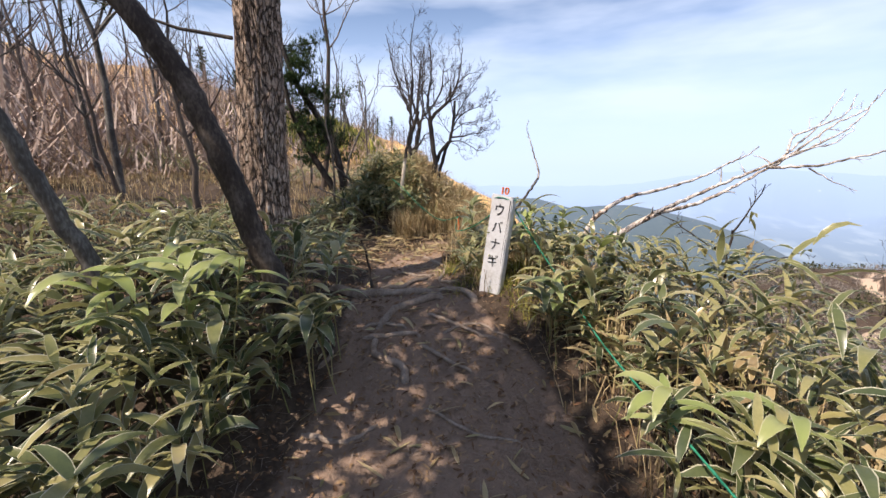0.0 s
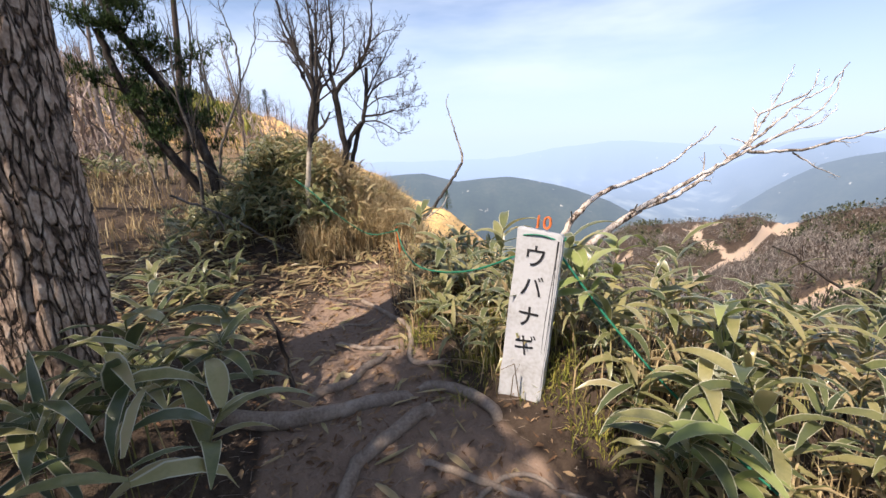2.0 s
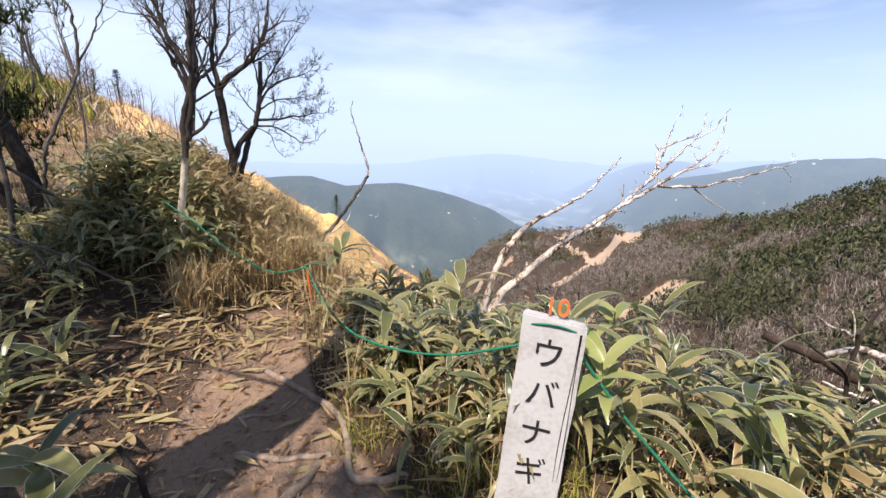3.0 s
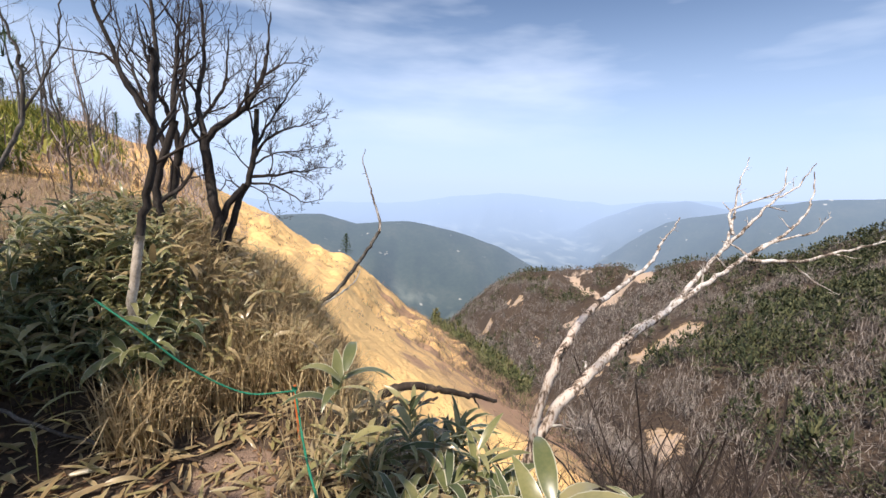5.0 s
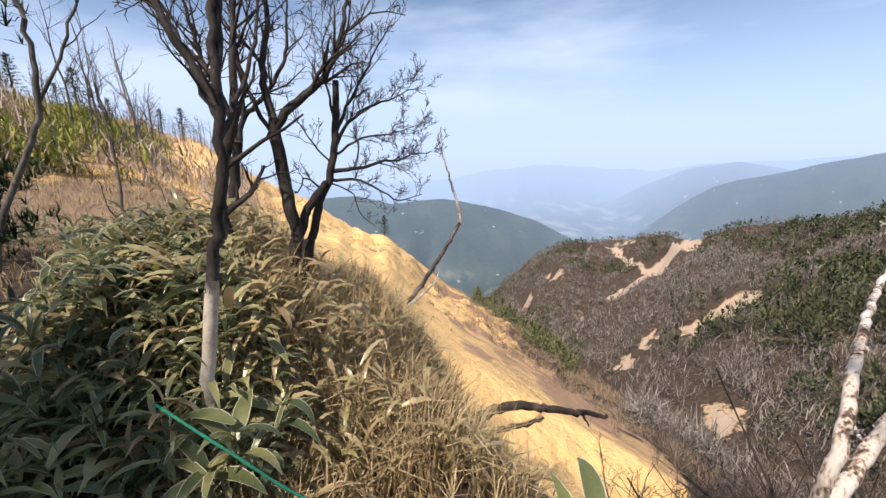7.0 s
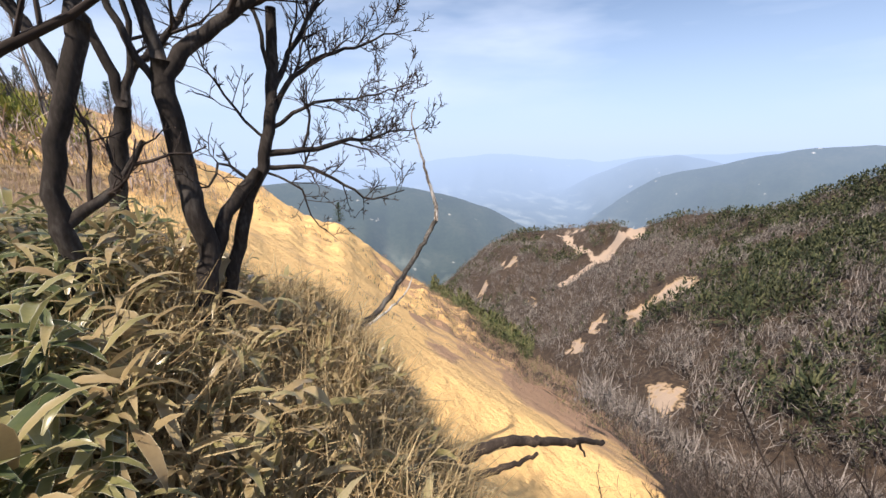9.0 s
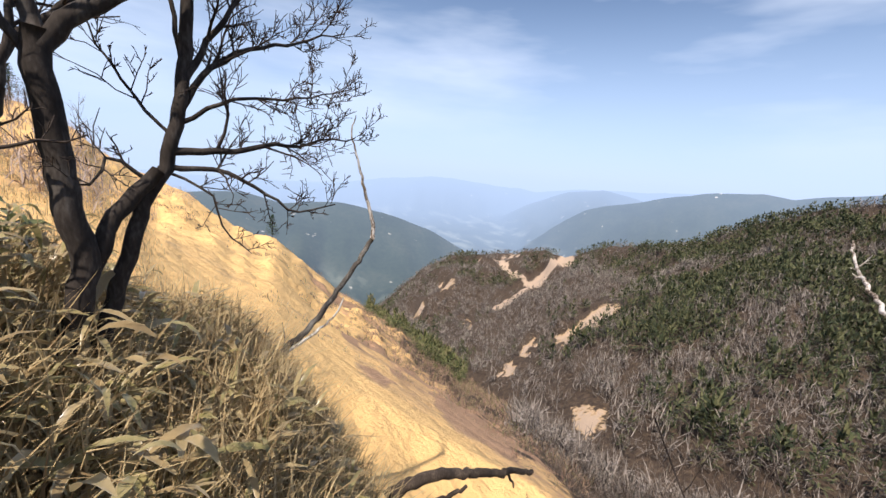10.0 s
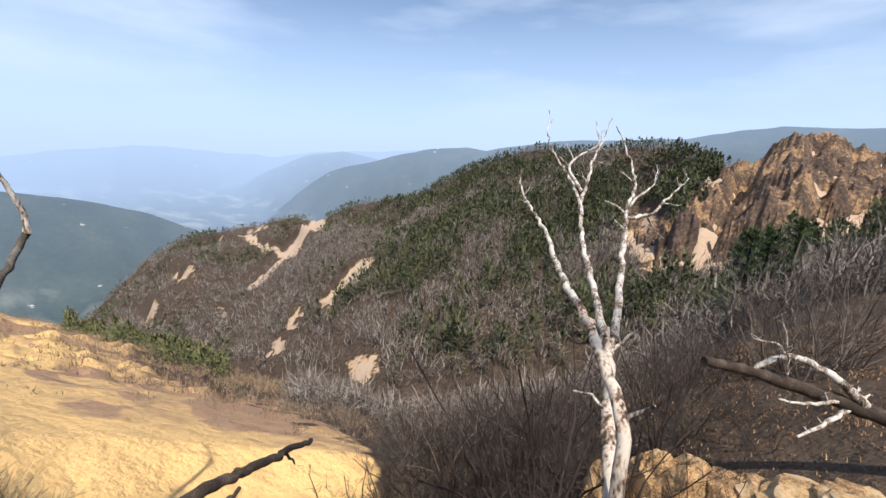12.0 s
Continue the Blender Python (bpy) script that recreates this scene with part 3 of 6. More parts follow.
def land(x, y):
    """Height of the ground, with the covers: trail, ochre scree, bare rock."""
    x, y = np.asarray(x, float), np.asarray(y, float)
    az, r = polar(x, y)
    K = [np.interp(az, LAND[:, 0], LAND[:, i]) for i in range(1, 8)]
    z9, ra, da, rb, db, ec, rc = K
    zc = EZ + rc * np.tan(np.radians(ec))
    zb = EZ - rb * db - np.where(az > 30, 4.0, 14.0)
    rr = [np.full_like(r, 9.0), ra, rb, rc, rc + 700, np.full_like(r, 5000.0)]
    zz = [z9, EZ - ra * da, zb, zc, np.minimum(zc - 300, -600.0), np.full_like(r, -600.0)]
    z = zz[0].copy()
    for i in range(len(rr) - 1):
        u = np.clip((r - rr[i]) / (rr[i + 1] - rr[i]), 0, 1)
        z = np.where(r > rr[i], zz[i] + (zz[i + 1] - zz[i]) * u, z)
    z = np.where(r > rc + 40, np.maximum(z, far_hills(x, y, az, r)), z)
    warm, grey, cliff = scars(az, np.degrees(np.arctan2(z - EZ, r)))
    face = smooth(0.0, 0.25, (r - rb) / (rc - rb)) * smooth(1.35, 1.0, (r - rb) / (rc - rb))
    rough = fbm(x / 40, y / 40, 3, 5)
    ridged = 0.5 - np.abs(fbm(x / 34, y / 34, 8, 4)) * 2.4
    z = z + face * (rough * 0.045 * r) * (az > 20) - face * warm * 3.0
    z = z + cliff * face * (ridged - 0.1) * 12
    u = (r - rb) / (rc - rb)
    z = z - smooth(0.0, 0.3, u) * smooth(1.0, 0.78, u) * (az > 20) * np.abs(fbm(az / 7 + 0.8 * fbm(x / 90, y / 90, 13, 2), r / 280, 14, 4)) * 0.17 * r
    mid = smooth(9, 30, r) * smooth(1.15, 0.8, r / ra)
    gully = np.abs(fbm(az / 6.0, r * 0.004, 5, 4))
    z = z + mid * (fbm(x / 9, y / 9, 21, 4) * np.minimum(r * 0.035, 2.2) - gully * np.minimum(r * 0.09, 7.0) + np.minimum(r * 0.04, 2.5) * np.abs(fbm(x / 3.5, y / 3.5, 23, 3)))
    rill = np.abs(fbm(np.log(np.maximum(r, 1.0)) * 7 + fbm(x / 7, y / 7, 26, 2) * 2.0, az / 16, 25, 3))
    slide = mid * smooth(-14, -4, az) * smooth(62, 48, az)
    z = z - slide * rill * np.minimum(r * 0.07, 3.5)
    furrow = np.abs(fbm(y / 3.4 + 1.6 * fbm(x / 7, y / 7, 22, 3), x / 17, 24, 4))
    z = z - slide * furrow * np.minimum(r * 0.07, 2.6)
    z = z + slide * smooth(-0.05, 0.15, fbm(x / 11, y / 11, 29, 3)) * (0.25 - np.abs(fbm(x / 1.9, y / 1.9, 30, 4))) * np.minimum(r * 0.035, 1.2)
    # near ground: trail, bank and lip
    tx, tw = np.interp(y, TRAIL_Y, TRAIL_X), np.interp(y, TRAIL_Y, TRAIL_W)
    zn = np.interp(y, RISE_Y, RISE_Z)
    side = x - tx
    left = np.maximum(-side - tw * 0.9, 0)
    zn = zn + 0.08 * np.minimum(left, 6) + 0.12 * smooth(0, 0.5, left) * smooth(5.5, 4.0, y)
    lip = np.interp(y, LIP_Y, LIP_X) + fbm(y * 0.8, y * 0 + 3.0, 41, 3) * 0.4
    over = np.maximum(x - lip, 0)
    zn = zn + 0.12 * smooth(0, 0.5, side - tw * 0.9) - np.interp(y, [2, 5], [0.5, 1.0]) * (1.8 * over * over / (over * over + 0.8) + 0.4 * over)
    zn = zn + 0.15 * np.exp(-((x - 0.88) ** 2 + (y - 3.42) ** 2) / 0.14)
    mound = smooth(6.25, 7.25, y) * smooth(10.2, 8.4, y) * smooth(-1.55, -0.9, x) * smooth(0.55, -0.25, x)
    zn = zn + 0.6 * mound
    north = np.maximum(y - 9.2, 0)
    zn = zn - np.where(x > -1.5, 0.5, 0.0) * north * smooth(-3, 0.5, x)
    zn = zn + fbm(x / 1.1, y / 1.1, 51, 4) * 0.16 + fbm(x * 5, y * 5, 61, 3) * 0.03
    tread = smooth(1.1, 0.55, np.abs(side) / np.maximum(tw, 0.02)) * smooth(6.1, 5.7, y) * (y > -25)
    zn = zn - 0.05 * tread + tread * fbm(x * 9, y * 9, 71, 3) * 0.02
    w = smooth(3.0, 8.0, r) * np.where(y > 4, 1.0, smooth(2.6, 6, np.abs(x - 0.3)))
    w = np.where(y < 0, smooth(9, 16, r), w)
    z = zn * (1 - w) + z * w
    ochre = smooth(-14, -7, az) * smooth(68, 52, az + 24 * fbm(x / 1.8, y / 1.8, 80, 4) + 0.9 * np.minimum(r - 7, 25)) * smooth(2.4, 3.4, r - np.interp(az, [-14, 5, 18, 30], [4.0, 3.0, 0.8, 0.0])) * smooth(1.3, 1.16, r / ra) * (y > 5.5)
    streak = fbm(np.log(np.maximum(r, 1.0)) * 5 + fbm(x / 9, y / 9, 27, 2) * 2, az / 7, 28, 4)
    dip = np.degrees(np.arctan2(z - EZ, r))
    foot = np.interp(az, [8, 12, 15, 22, 29, 37, 46, 54], [-22, -24.7, -26.8, -28.3, -30.6, -33.8, -37.4, -40.1])
    flank = smooth(-0.8, 1.0, dip - foot + 5 * fbm(x / 5, y / 5, 79, 4)) * smooth(-3, 4, az - 22.7 - 0.2 * (-17 - dip) + 12 * fbm(x / 8, y / 8, 76, 4))
    rust = np.clip(0.5 * flank + 0.45 * smooth(0.0, 0.12, streak) * smooth(9, 16, r) * smooth(0, 2, dip - foot), 0, 0.85) * smooth(1.25, 1.05, r / ra)
    ochre = ochre * (1 - 0.4 * smooth(0.62, 0.95, r / ra) * smooth(0.02, 0.16, fbm(x / 14, y / 14, 77, 4))) * (1 - 0.8 * smooth(26, 38, az) * smooth(20, 40, r))
    slip = smooth(102, 108, az + 9 * fbm(x, y, 81, 3)) * smooth(124, 117, az) * smooth(3.2, 4.2, r + 1.6 * fbm(x * 1.2, y * 1.2, 82, 3)) * smooth(7.0, 4.8, r + 1.6 * fbm(x, y, 83, 3))
    ochre = np.maximum.reduce([ochre, slip * 0.9, warm * smooth(0.0, 0.045, (r - rb) / (rc - rb)) * smooth(1.35, 1.0, (r - rb) / (rc - rb)) * 0.9])
    ochre = np.maximum(ochre, 0.5 * smooth(-70, -50, az) * smooth(2, -8, az) * smooth(10, 18, r) * smooth(110, 90, r))
    stone = np.maximum.reduce([grey * face * 0.9, cliff * face, warm * smooth(0.0, 0.045, (r - rb) / (rc - rb)) * 0.9])
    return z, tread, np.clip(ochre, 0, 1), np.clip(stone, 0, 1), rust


def height(x, y):
    return land(np.atleast_1d(x), np.atleast_1d(y))[0]


def build_ground():
    cx, cy = 0.1, 4.0
    az = np.radians(np.r_[np.arange(-62, 132, 0.45), np.arange(132, 298, 4.0)])
    rad = np.r_[0.0, 0.12 * np.exp(np.r_[np.arange(0, 4.2, 0.024), np.arange(4.2, 7.0, 0.016), np.arange(7.0, 10.62, 0.022)])]
    A, R = np.meshgrid(az, rad, indexing="ij")
    x, y = cx + R * np.sin(A), cy + R * np.cos(A)
    z, trail, ochre, stone, rust = land(x.ravel(), y.ravel())
    na, nr = A.shape
    i, j = np.meshgrid(np.arange(na), np.arange(nr - 1), indexing="ij")
    i2 = (i + 1) % na
    f = np.stack([i * nr + j, i * nr + j + 1, i2 * nr + j + 1, i2 * nr + j], -1).reshape(-1, 4)
    me = bpy.data.meshes.new("ground")
    me.vertices.add(na * nr)
    me.vertices.foreach_set("co", np.stack([x.ravel(), y.ravel(), z], 1).ravel())
    me.loops.add(len(f) * 4)
    me.loops.foreach_set("vertex_index", f.ravel())
    me.polygons.add(len(f))
    me.polygons.foreach_set("loop_start", np.arange(len(f)) * 4)
    me.polygons.foreach_set("loop_total", np.full(len(f), 4))
    me.update()
    me.validate()
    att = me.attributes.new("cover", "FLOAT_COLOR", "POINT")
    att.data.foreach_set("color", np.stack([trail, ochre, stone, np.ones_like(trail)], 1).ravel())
    att = me.attributes.new("rust", "FLOAT", "POINT")
    att.data.foreach_set("value", rust)
    bearing, reach = polar(x.ravel(), y.ravel())
    att = me.attributes.new("straw", "FLOAT", "POINT")
    att.data.foreach_set("value", 0.75 * smooth(4, -4, bearing) * smooth(-120, -100, bearing) * smooth(5, 9, reach))
    me.materials.append(M_GROUND)
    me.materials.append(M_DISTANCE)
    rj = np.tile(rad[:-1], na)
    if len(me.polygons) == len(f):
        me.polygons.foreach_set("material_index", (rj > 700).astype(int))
    me.polygons.foreach_set("use_smooth", [True] * len(me.polygons))
    return tagged(new("ground", me), "brown mountain ground with trodden trail and ochre landslide scree", "ground", kind="structure")


build_ground()


def build_cliff():
    """Jagged bare crags at the head of the ravine."""
    az, rad = np.radians(np.arange(95.5, 121.5, 0.09)), np.arange(118, 236, 0.75)
    A, R = np.meshgrid(az, rad, indexing="ij")
    x, y = EX + R * np.sin(A), EY + R * np.cos(A)
    z = land(x.ravel(), y.ravel())[0].reshape(A.shape)
    _, _, cliff = scars(np.degrees(A), np.degrees(np.arctan2(z - EZ, R)))
    warm = scars(np.degrees(A), np.degrees(np.arctan2(z - EZ, R)))[0]
    edge = np.clip(cliff + warm * 0.6, 0, 1)
    u, v = x * 0.8 + y * 0.6, y * 0.8 - x * 0.6
    spur = 1 - np.abs(fbm(np.degrees(A) / 2.4, R / 60, 15, 4)) * 3.2
    crag = 1 - np.abs(fbm(u / 8, v / 8, 16, 4)) * 3.0
    z = z - 1.5 + edge * (-3.5 + 6.5 * np.clip(spur, -0.4, 1) + 4.0 * crag + 1.4 * fbm(u, v, 17, 2)) - (1 - np.clip(edge * 3, 0, 1)) * 1.0
    na, nr = A.shape
    i, j = np.meshgrid(np.arange(na - 1), np.arange(nr - 1), indexing="ij")
    f = np.stack([i * nr + j, i * nr + j + 1, (i + 1) * nr + j + 1, (i + 1) * nr + j], -1).reshape(-1, 4)
    g = Geo()
    g.add(np.stack([x.ravel(), y.ravel(), z.ravel()], 1), f)
    tagged(new("rock_cliff", g.mesh("rock_cliff", M_ROCK, False)), "jagged bare brown and ochre crags at the ravine head", "cliff", kind="structure")


build_cliff()

# ---- leaves and grass ----


def leaf_blades(base, yaw, pitch, length, width, droop, sections=5):
    """Many lance-shaped leaves at once: vertices, faces and texture coordinates."""
    n = len(base)
    s = np.linspace(0, 1, sections)
    p = pitch[:, None] - droop[:, None] * s[None] ** 1.3
    step = length[:, None] / (sections - 1)
    along = np.concatenate([np.zeros((n, 1)), np.cumsum(np.cos(p[:, :-1]) * step, 1)], 1)
    rise = np.concatenate([np.zeros((n, 1)), np.cumsum(np.sin(p[:, :-1]) * step, 1)], 1)
    cy, sy = np.cos(yaw)[:, None], np.sin(yaw)[:, None]
    mid = np.stack([base[:, :1] + along * sy, base[:, 1:2] + along * cy, base[:, 2:] + rise], -1)
    prof = np.sin(np.pi * np.clip(s, 0.03, 0.985) ** 0.72) ** 0.8
    w = width[:, None] * 0.5 * prof[None]
    roll = np.random.default_rng(n).normal(0, 0.35, n)[:, None]
    sx, sz = np.cos(roll), np.sin(roll)
    side = np.stack([cy * w * sx, -sy * w * sx, w * sz + 0 * w], -1)
    lift = np.zeros_like(side)
    lift[..., 2] = w * 0.28
    v = np.stack([mid - side + lift, mid, mid + side + lift], 2).reshape(-1, 3)
    uv = np.stack(np.broadcast_arrays(np.array([0, 0.5, 1.0])[None, None, :], s[None, :, None], np.zeros((n, 1, 1))), -1)[..., :2].reshape(-1, 2)
    k = np.arange(sections - 1)
    f1 = np.stack([k * 3, k * 3 + 1, k * 3 + 4, k * 3 + 3], 1)
    f = np.concatenate([f1, f1 + 1])
    faces = (f[None] + (np.arange(n) * sections * 3)[:, None, None]).reshape(-1, 4)
    return v, faces, uv


def grass_blades(base, yaw, length, width, lean, curl):
    """Many thin bent blades at once."""
    n = len(base)
    d = np.stack([np.sin(yaw), np.cos(yaw), np.zeros(n)], 1)
    sd = np.stack([np.cos(yaw), -np.sin(yaw), np.zeros(n)], 1) * (width * 0.5)[:, None]
    up = np.array([0, 0, 1.0])
    m = base + (d * np.sin(lean)[:, None] + up * np.cos(lean)[:, None]) * (length * 0.55)[:, None]
    l2 = lean + curl
    t = m + (d * np.sin(l2)[:, None] + up * np.cos(l2)[:, None]) * (length * 0.45)[:, None]
    v = np.stack([base - sd, base + sd, m + sd * 0.8, m - sd * 0.8, t], 1).reshape(-1, 3)
    o = (np.arange(n) * 5)[:, None]
    f = np.concatenate([np.array([[0, 1, 2, 3]]) + o, np.array([[3, 2, 4, 4]]) + o])
    return v, f


def on_ground(x, y, sink=0.02):
    return np.stack([x, y, height(x, y) - sink], 1)


def trail_gap(x, y):
    return np.abs(x - np.interp(y, TRAIL_Y, TRAIL_X)) - np.interp(y, TRAIL_Y, TRAIL_W) * (y < 6.3)


def scatter(n, x0, x1, y0, y1, keep, r):
    x, y = r.uniform(x0, x1, n), r.uniform(y0, y1, n)
    k = keep(x, y)
    return x[k], y[k]


def bamboo_grass(name, label, x, y, tall, mat, seed, leaves=6, size=0.22, sections=5, stems=True, dull=1.0):
    """A stand of dwarf bamboo: thin culms, each with a spray of broad leaves near its top."""
    r = np.random.default_rng(seed)
    n = len(x)
    foot = on_ground(x, y)
    h = tall * r.uniform(0.55, 1.15, n)
    tilt, turn = r.normal(0, 0.2, n), r.uniform(0, 2 * np.pi, n)
    top = foot + np.stack([np.sin(turn) * np.sin(tilt) * h, np.cos(turn) * np.sin(tilt) * h, np.cos(tilt) * h], 1)
    g = Geo()
    idx = np.repeat(np.arange(n), leaves)
    lv = np.tile(np.arange(leaves), n)
    t = 1 - 0.5 * lv / leaves * r.uniform(0.6, 1.2, len(idx))
    b = foot[idx] + (top - foot)[idx] * t[:, None]
    yaw = turn[idx] + lv * 2.4 + r.normal(0, 0.5, len(idx))
    L = size * r.uniform(0.6, 1.25, len(idx))
    v, f, uv = leaf_blades(b, yaw, r.normal(0.55, 0.35, len(idx)), L, L * r.uniform(0.11, 0.21, len(idx)), r.uniform(0.6, 1.7, len(idx)) * dull, sections)
    g.add(v, f, uv)
    ob = tagged(new(name, g.mesh(name, mat)), label, "bamboo grass", kind="stuff")
    if stems:
        q = Geo()
        d = top - foot
        yw = np.arctan2(d[:, 0], d[:, 1])
        v, f = grass_blades(foot, yw, np.linalg.norm(d, axis=1), np.full(n, 0.006), np.abs(tilt), np.zeros(n))
        q.add(v, f)
        tagged(new(name + "_culms", q.mesh(name + "_culms", M_STEM)), "thin yellowish culms of dwarf bamboo growing from the bank", "bamboo grass", kind="stuff")
    return ob


def dry_tufts(name, label, x, y, tall, mat, seed, blades=26, spread=0.07, flop=0.5, width=0.006):
    r = np.random.default_rng(seed)
    i = np.repeat(np.arange(len(x)), blades)
    px, py = x[i] + r.normal(0, spread, len(i)), y[i] + r.normal(0, spread, len(i))
    g = Geo()
    v, f = grass_blades(on_ground(px, py), r.uniform(0, 2 * np.pi, len(i)), tall * r.uniform(0.4, 1.2, len(i)), width * r.uniform(0.6, 1.6, len(i)), np.abs(r.normal(0, flop * 0.6, len(i))), r.uniform(0.1, 1.5, len(i)))
    g.add(v, f)
    return tagged(new(name, g.mesh(name, mat)), label, "grass", kind="stuff")


# ---- branching things ----


def sprout(geo, pts, r0, r1, r, count, length, depth, up=0.3, spread=0.9, start=0.2, sides=4):
    """Side shoots along a limb, and shoots on those."""
    pts = np.asarray(pts, float)
    m = len(pts)
    for _ in range(count):
        u = r.uniform(start, 1.0)
        i = min(int(u * (m - 1)), m - 2)
        w = u * (m - 1) - i
        o = pts[i] * (1 - w) + pts[i + 1] * w
        t = pts[i + 1] - pts[i]
        t /= np.linalg.norm(t) + 1e-9
        q = r.normal(0, 1, 3)
        q -= t * q.dot(t)
        q /= np.linalg.norm(q) + 1e-9
        d = t * r.uniform(0.5, 1.0) + q * spread
        d[2] += up
        d /= np.linalg.norm(d)
        L = length * r.uniform(0.45, 1.1) * (1 - 0.35 * u)
        k = max(3, int(L / 0.09) + 2)
        k = min(k, 5)
        line = [o]
        for _s in range(k - 1):
            d = d + r.normal(0, 0.22, 3) + np.array([0, 0, up * 0.18])
            d /= np.linalg.norm(d)
            line.append(line[-1] + d * L / (k - 1))
        ra = max((r0 + (r1 - r0) * u) * 0.55, 0.0022)
        rb = max(ra * 0.35, 0.0015)
        geo.tube(line, np.linspace(ra, rb, k), sides if ra > 0.006 else 3, cap=False)
        if depth > 0:
            sprout(geo, line, ra, rb, r, max(2, int(count * 0.55)), L * 0.6, depth - 1, up, spread, 0.15, sides)


def limb_radii(n, r0, r1, r, lump=0.06):
    k = np.convolve(r.normal(0, lump, n + 8), np.ones(5) / 5, 'same')[4:4 + n]
    return np.linspace(r0, r1, n) * (1 + k)


def bare_tree(name, label, base, trunks, limbs, mat, twig_mat, seed, count=9, length=0.5, depth=2, up=0.35, group="", category="tree", wobble=0.006, patches=None, limb_mat=None):
    """A leafless tree: trunks, limbs along given lines, and a spray of twigs on each."""
    r = np.random.default_rng(seed)
    e = thing(name, base, label, category, group)
    b = np.asarray(base, float)
    for pts, r0, r1 in trunks:
        g = Geo()
        c = curve(np.asarray(pts) - b, 0.06, wobble, r)
        g.tube(c, limb_radii(len(c), r0, r1, r), 10)
        part("trunk", g, mat, e)
    for pts, r0, r1, n, L in limbs:
        g = Geo()
        c = curve(np.asarray(pts) - b, 0.06, wobble, r)
        g.tube(c, limb_radii(len(c), r0, r1, r), 7)
        part("limb", g, limb_mat or mat, e)
        if n:
            q = Geo()
            sprout(q, c, r0, r1, r, n, L, depth, up)
            tagged(part("twig_spray", q, twig_mat, e), kind="stuff")
    return e


# the cluster of dark bare trees on the edge of the slip
bare_tree("bare_tree", "slender bare tree with pale lower trunk in bamboo grass", (-0.42, 6.6, 0.9),
          [([(-0.42, 6.6, 0.8), (-0.42, 6.58, 1.3), (-0.42, 6.58, 1.7), (-0.35, 6.58, 2.15)], 0.031, 0.027)],
          [([(-0.36, 6.58, 2.1), (-0.32, 6.58, 2.3), (-0.27, 6.58, 2.5), (-0.24, 6.58, 2.86), (-0.22, 6.6, 3.3)], 0.027, 0.016, 4, 0.5),
           ([(-0.24, 6.58, 2.84), (-0.34, 6.6, 3.04), (-0.46, 6.65, 3.4), (-0.6, 6.7, 4.0)], 0.018, 0.005, 9, 0.6),
           ([(-0.24, 6.58, 2.9), (-0.2, 6.62, 3.2), (-0.22, 6.7, 3.8), (-0.15, 6.8, 4.3)], 0.016, 0.004, 9, 0.6),
           ([(-0.26, 6.58, 2.7), (-0.14, 6.7, 2.95), (-0.05, 6.85, 3.3), (-0.02, 6.9, 3.9)], 0.011, 0.003, 8, 0.5)],
          M_BARK_PALE, M_TWIG, 11, group="trees on the slip edge", limb_mat=M_BARK_DARK)
red_tree = bare_tree("bare_tree", "dark bare tree with reddish peeling lower trunk in bamboo grass", (-0.4, 7.75, 1.0),
          [([(-0.45, 7.75, 1.0), (-0.42, 7.75, 1.7), (-0.38, 7.75, 2.08), (-0.38, 7.75, 2.45), (-0.32, 7.75, 2.7), (-0.22, 7.75, 3.0)], 0.040, 0.032)],
          [([(-0.37, 7.75, 2.3), (-0.22, 7.78, 2.42), (-0.1, 7.8, 2.6)], 0.024, 0.010, 7, 0.4),
           ([(-0.3, 7.75, 2.75), (-0.42, 7.8, 3.1), (-0.6, 7.85, 3.7)], 0.024, 0.005, 10, 0.6),
           ([(-0.24, 7.75, 2.95), (-0.2, 7.8, 3.4), (-0.1, 7.85, 4.1)], 0.028, 0.005, 10, 0.6)],
          M_BARK_DARK, M_TWIG, 12, group="trees on the slip edge")
g = Geo()
c = curve(np.array([(-0.445, 7.75, 1.25), (-0.43, 7.75, 1.55), (-0.415, 7.75, 1.8)]) - np.array((-0.4, 7.75, 1.0)), 0.05)
g.tube(c, limb_radii(len(c), 0.046, 0.041, rng, 0.1), 10)
part("peeled_bark", g, material("red_inner_bark", [(0.06, 0.018, 0.014), (0.12, 0.04, 0.028), (0.2, 0.11, 0.085)], 18, 0.7, 0.4), red_tree, "reddish peeled bark")
bare_tree("bare_tree", "dark bare tree with forked crown above the slip", (-0.44, 9.0, 1.1),
          [([(-0.46, 9.0, 1.0), (-0.44, 9.0, 1.8), (-0.38, 9.0, 2.42), (-0.3, 9.0, 2.8)], 0.060, 0.044)],
          [([(-0.3, 9.0, 2.8), (-0.34, 9.0, 3.04), (-0.5, 9.05, 3.5), (-0.62, 9.1, 4.3)], 0.034, 0.006, 11, 0.7),
           ([(-0.29, 9.0, 2.85), (-0.24, 9.0, 3.0), (-0.05, 9.0, 3.2), (0.15, 9.0, 3.5), (0.25, 9.05, 4.2)], 0.029, 0.006, 11, 0.7),
           ([(-0.32, 9.0, 2.7), (-0.22, 9.0, 3.1), (-0.22, 9.0, 3.6), (-0.15, 9.0, 4.4)], 0.024, 0.005, 10, 0.7)],
          M_BARK_DARK, M_TWIG, 13, group="trees on the slip edge")
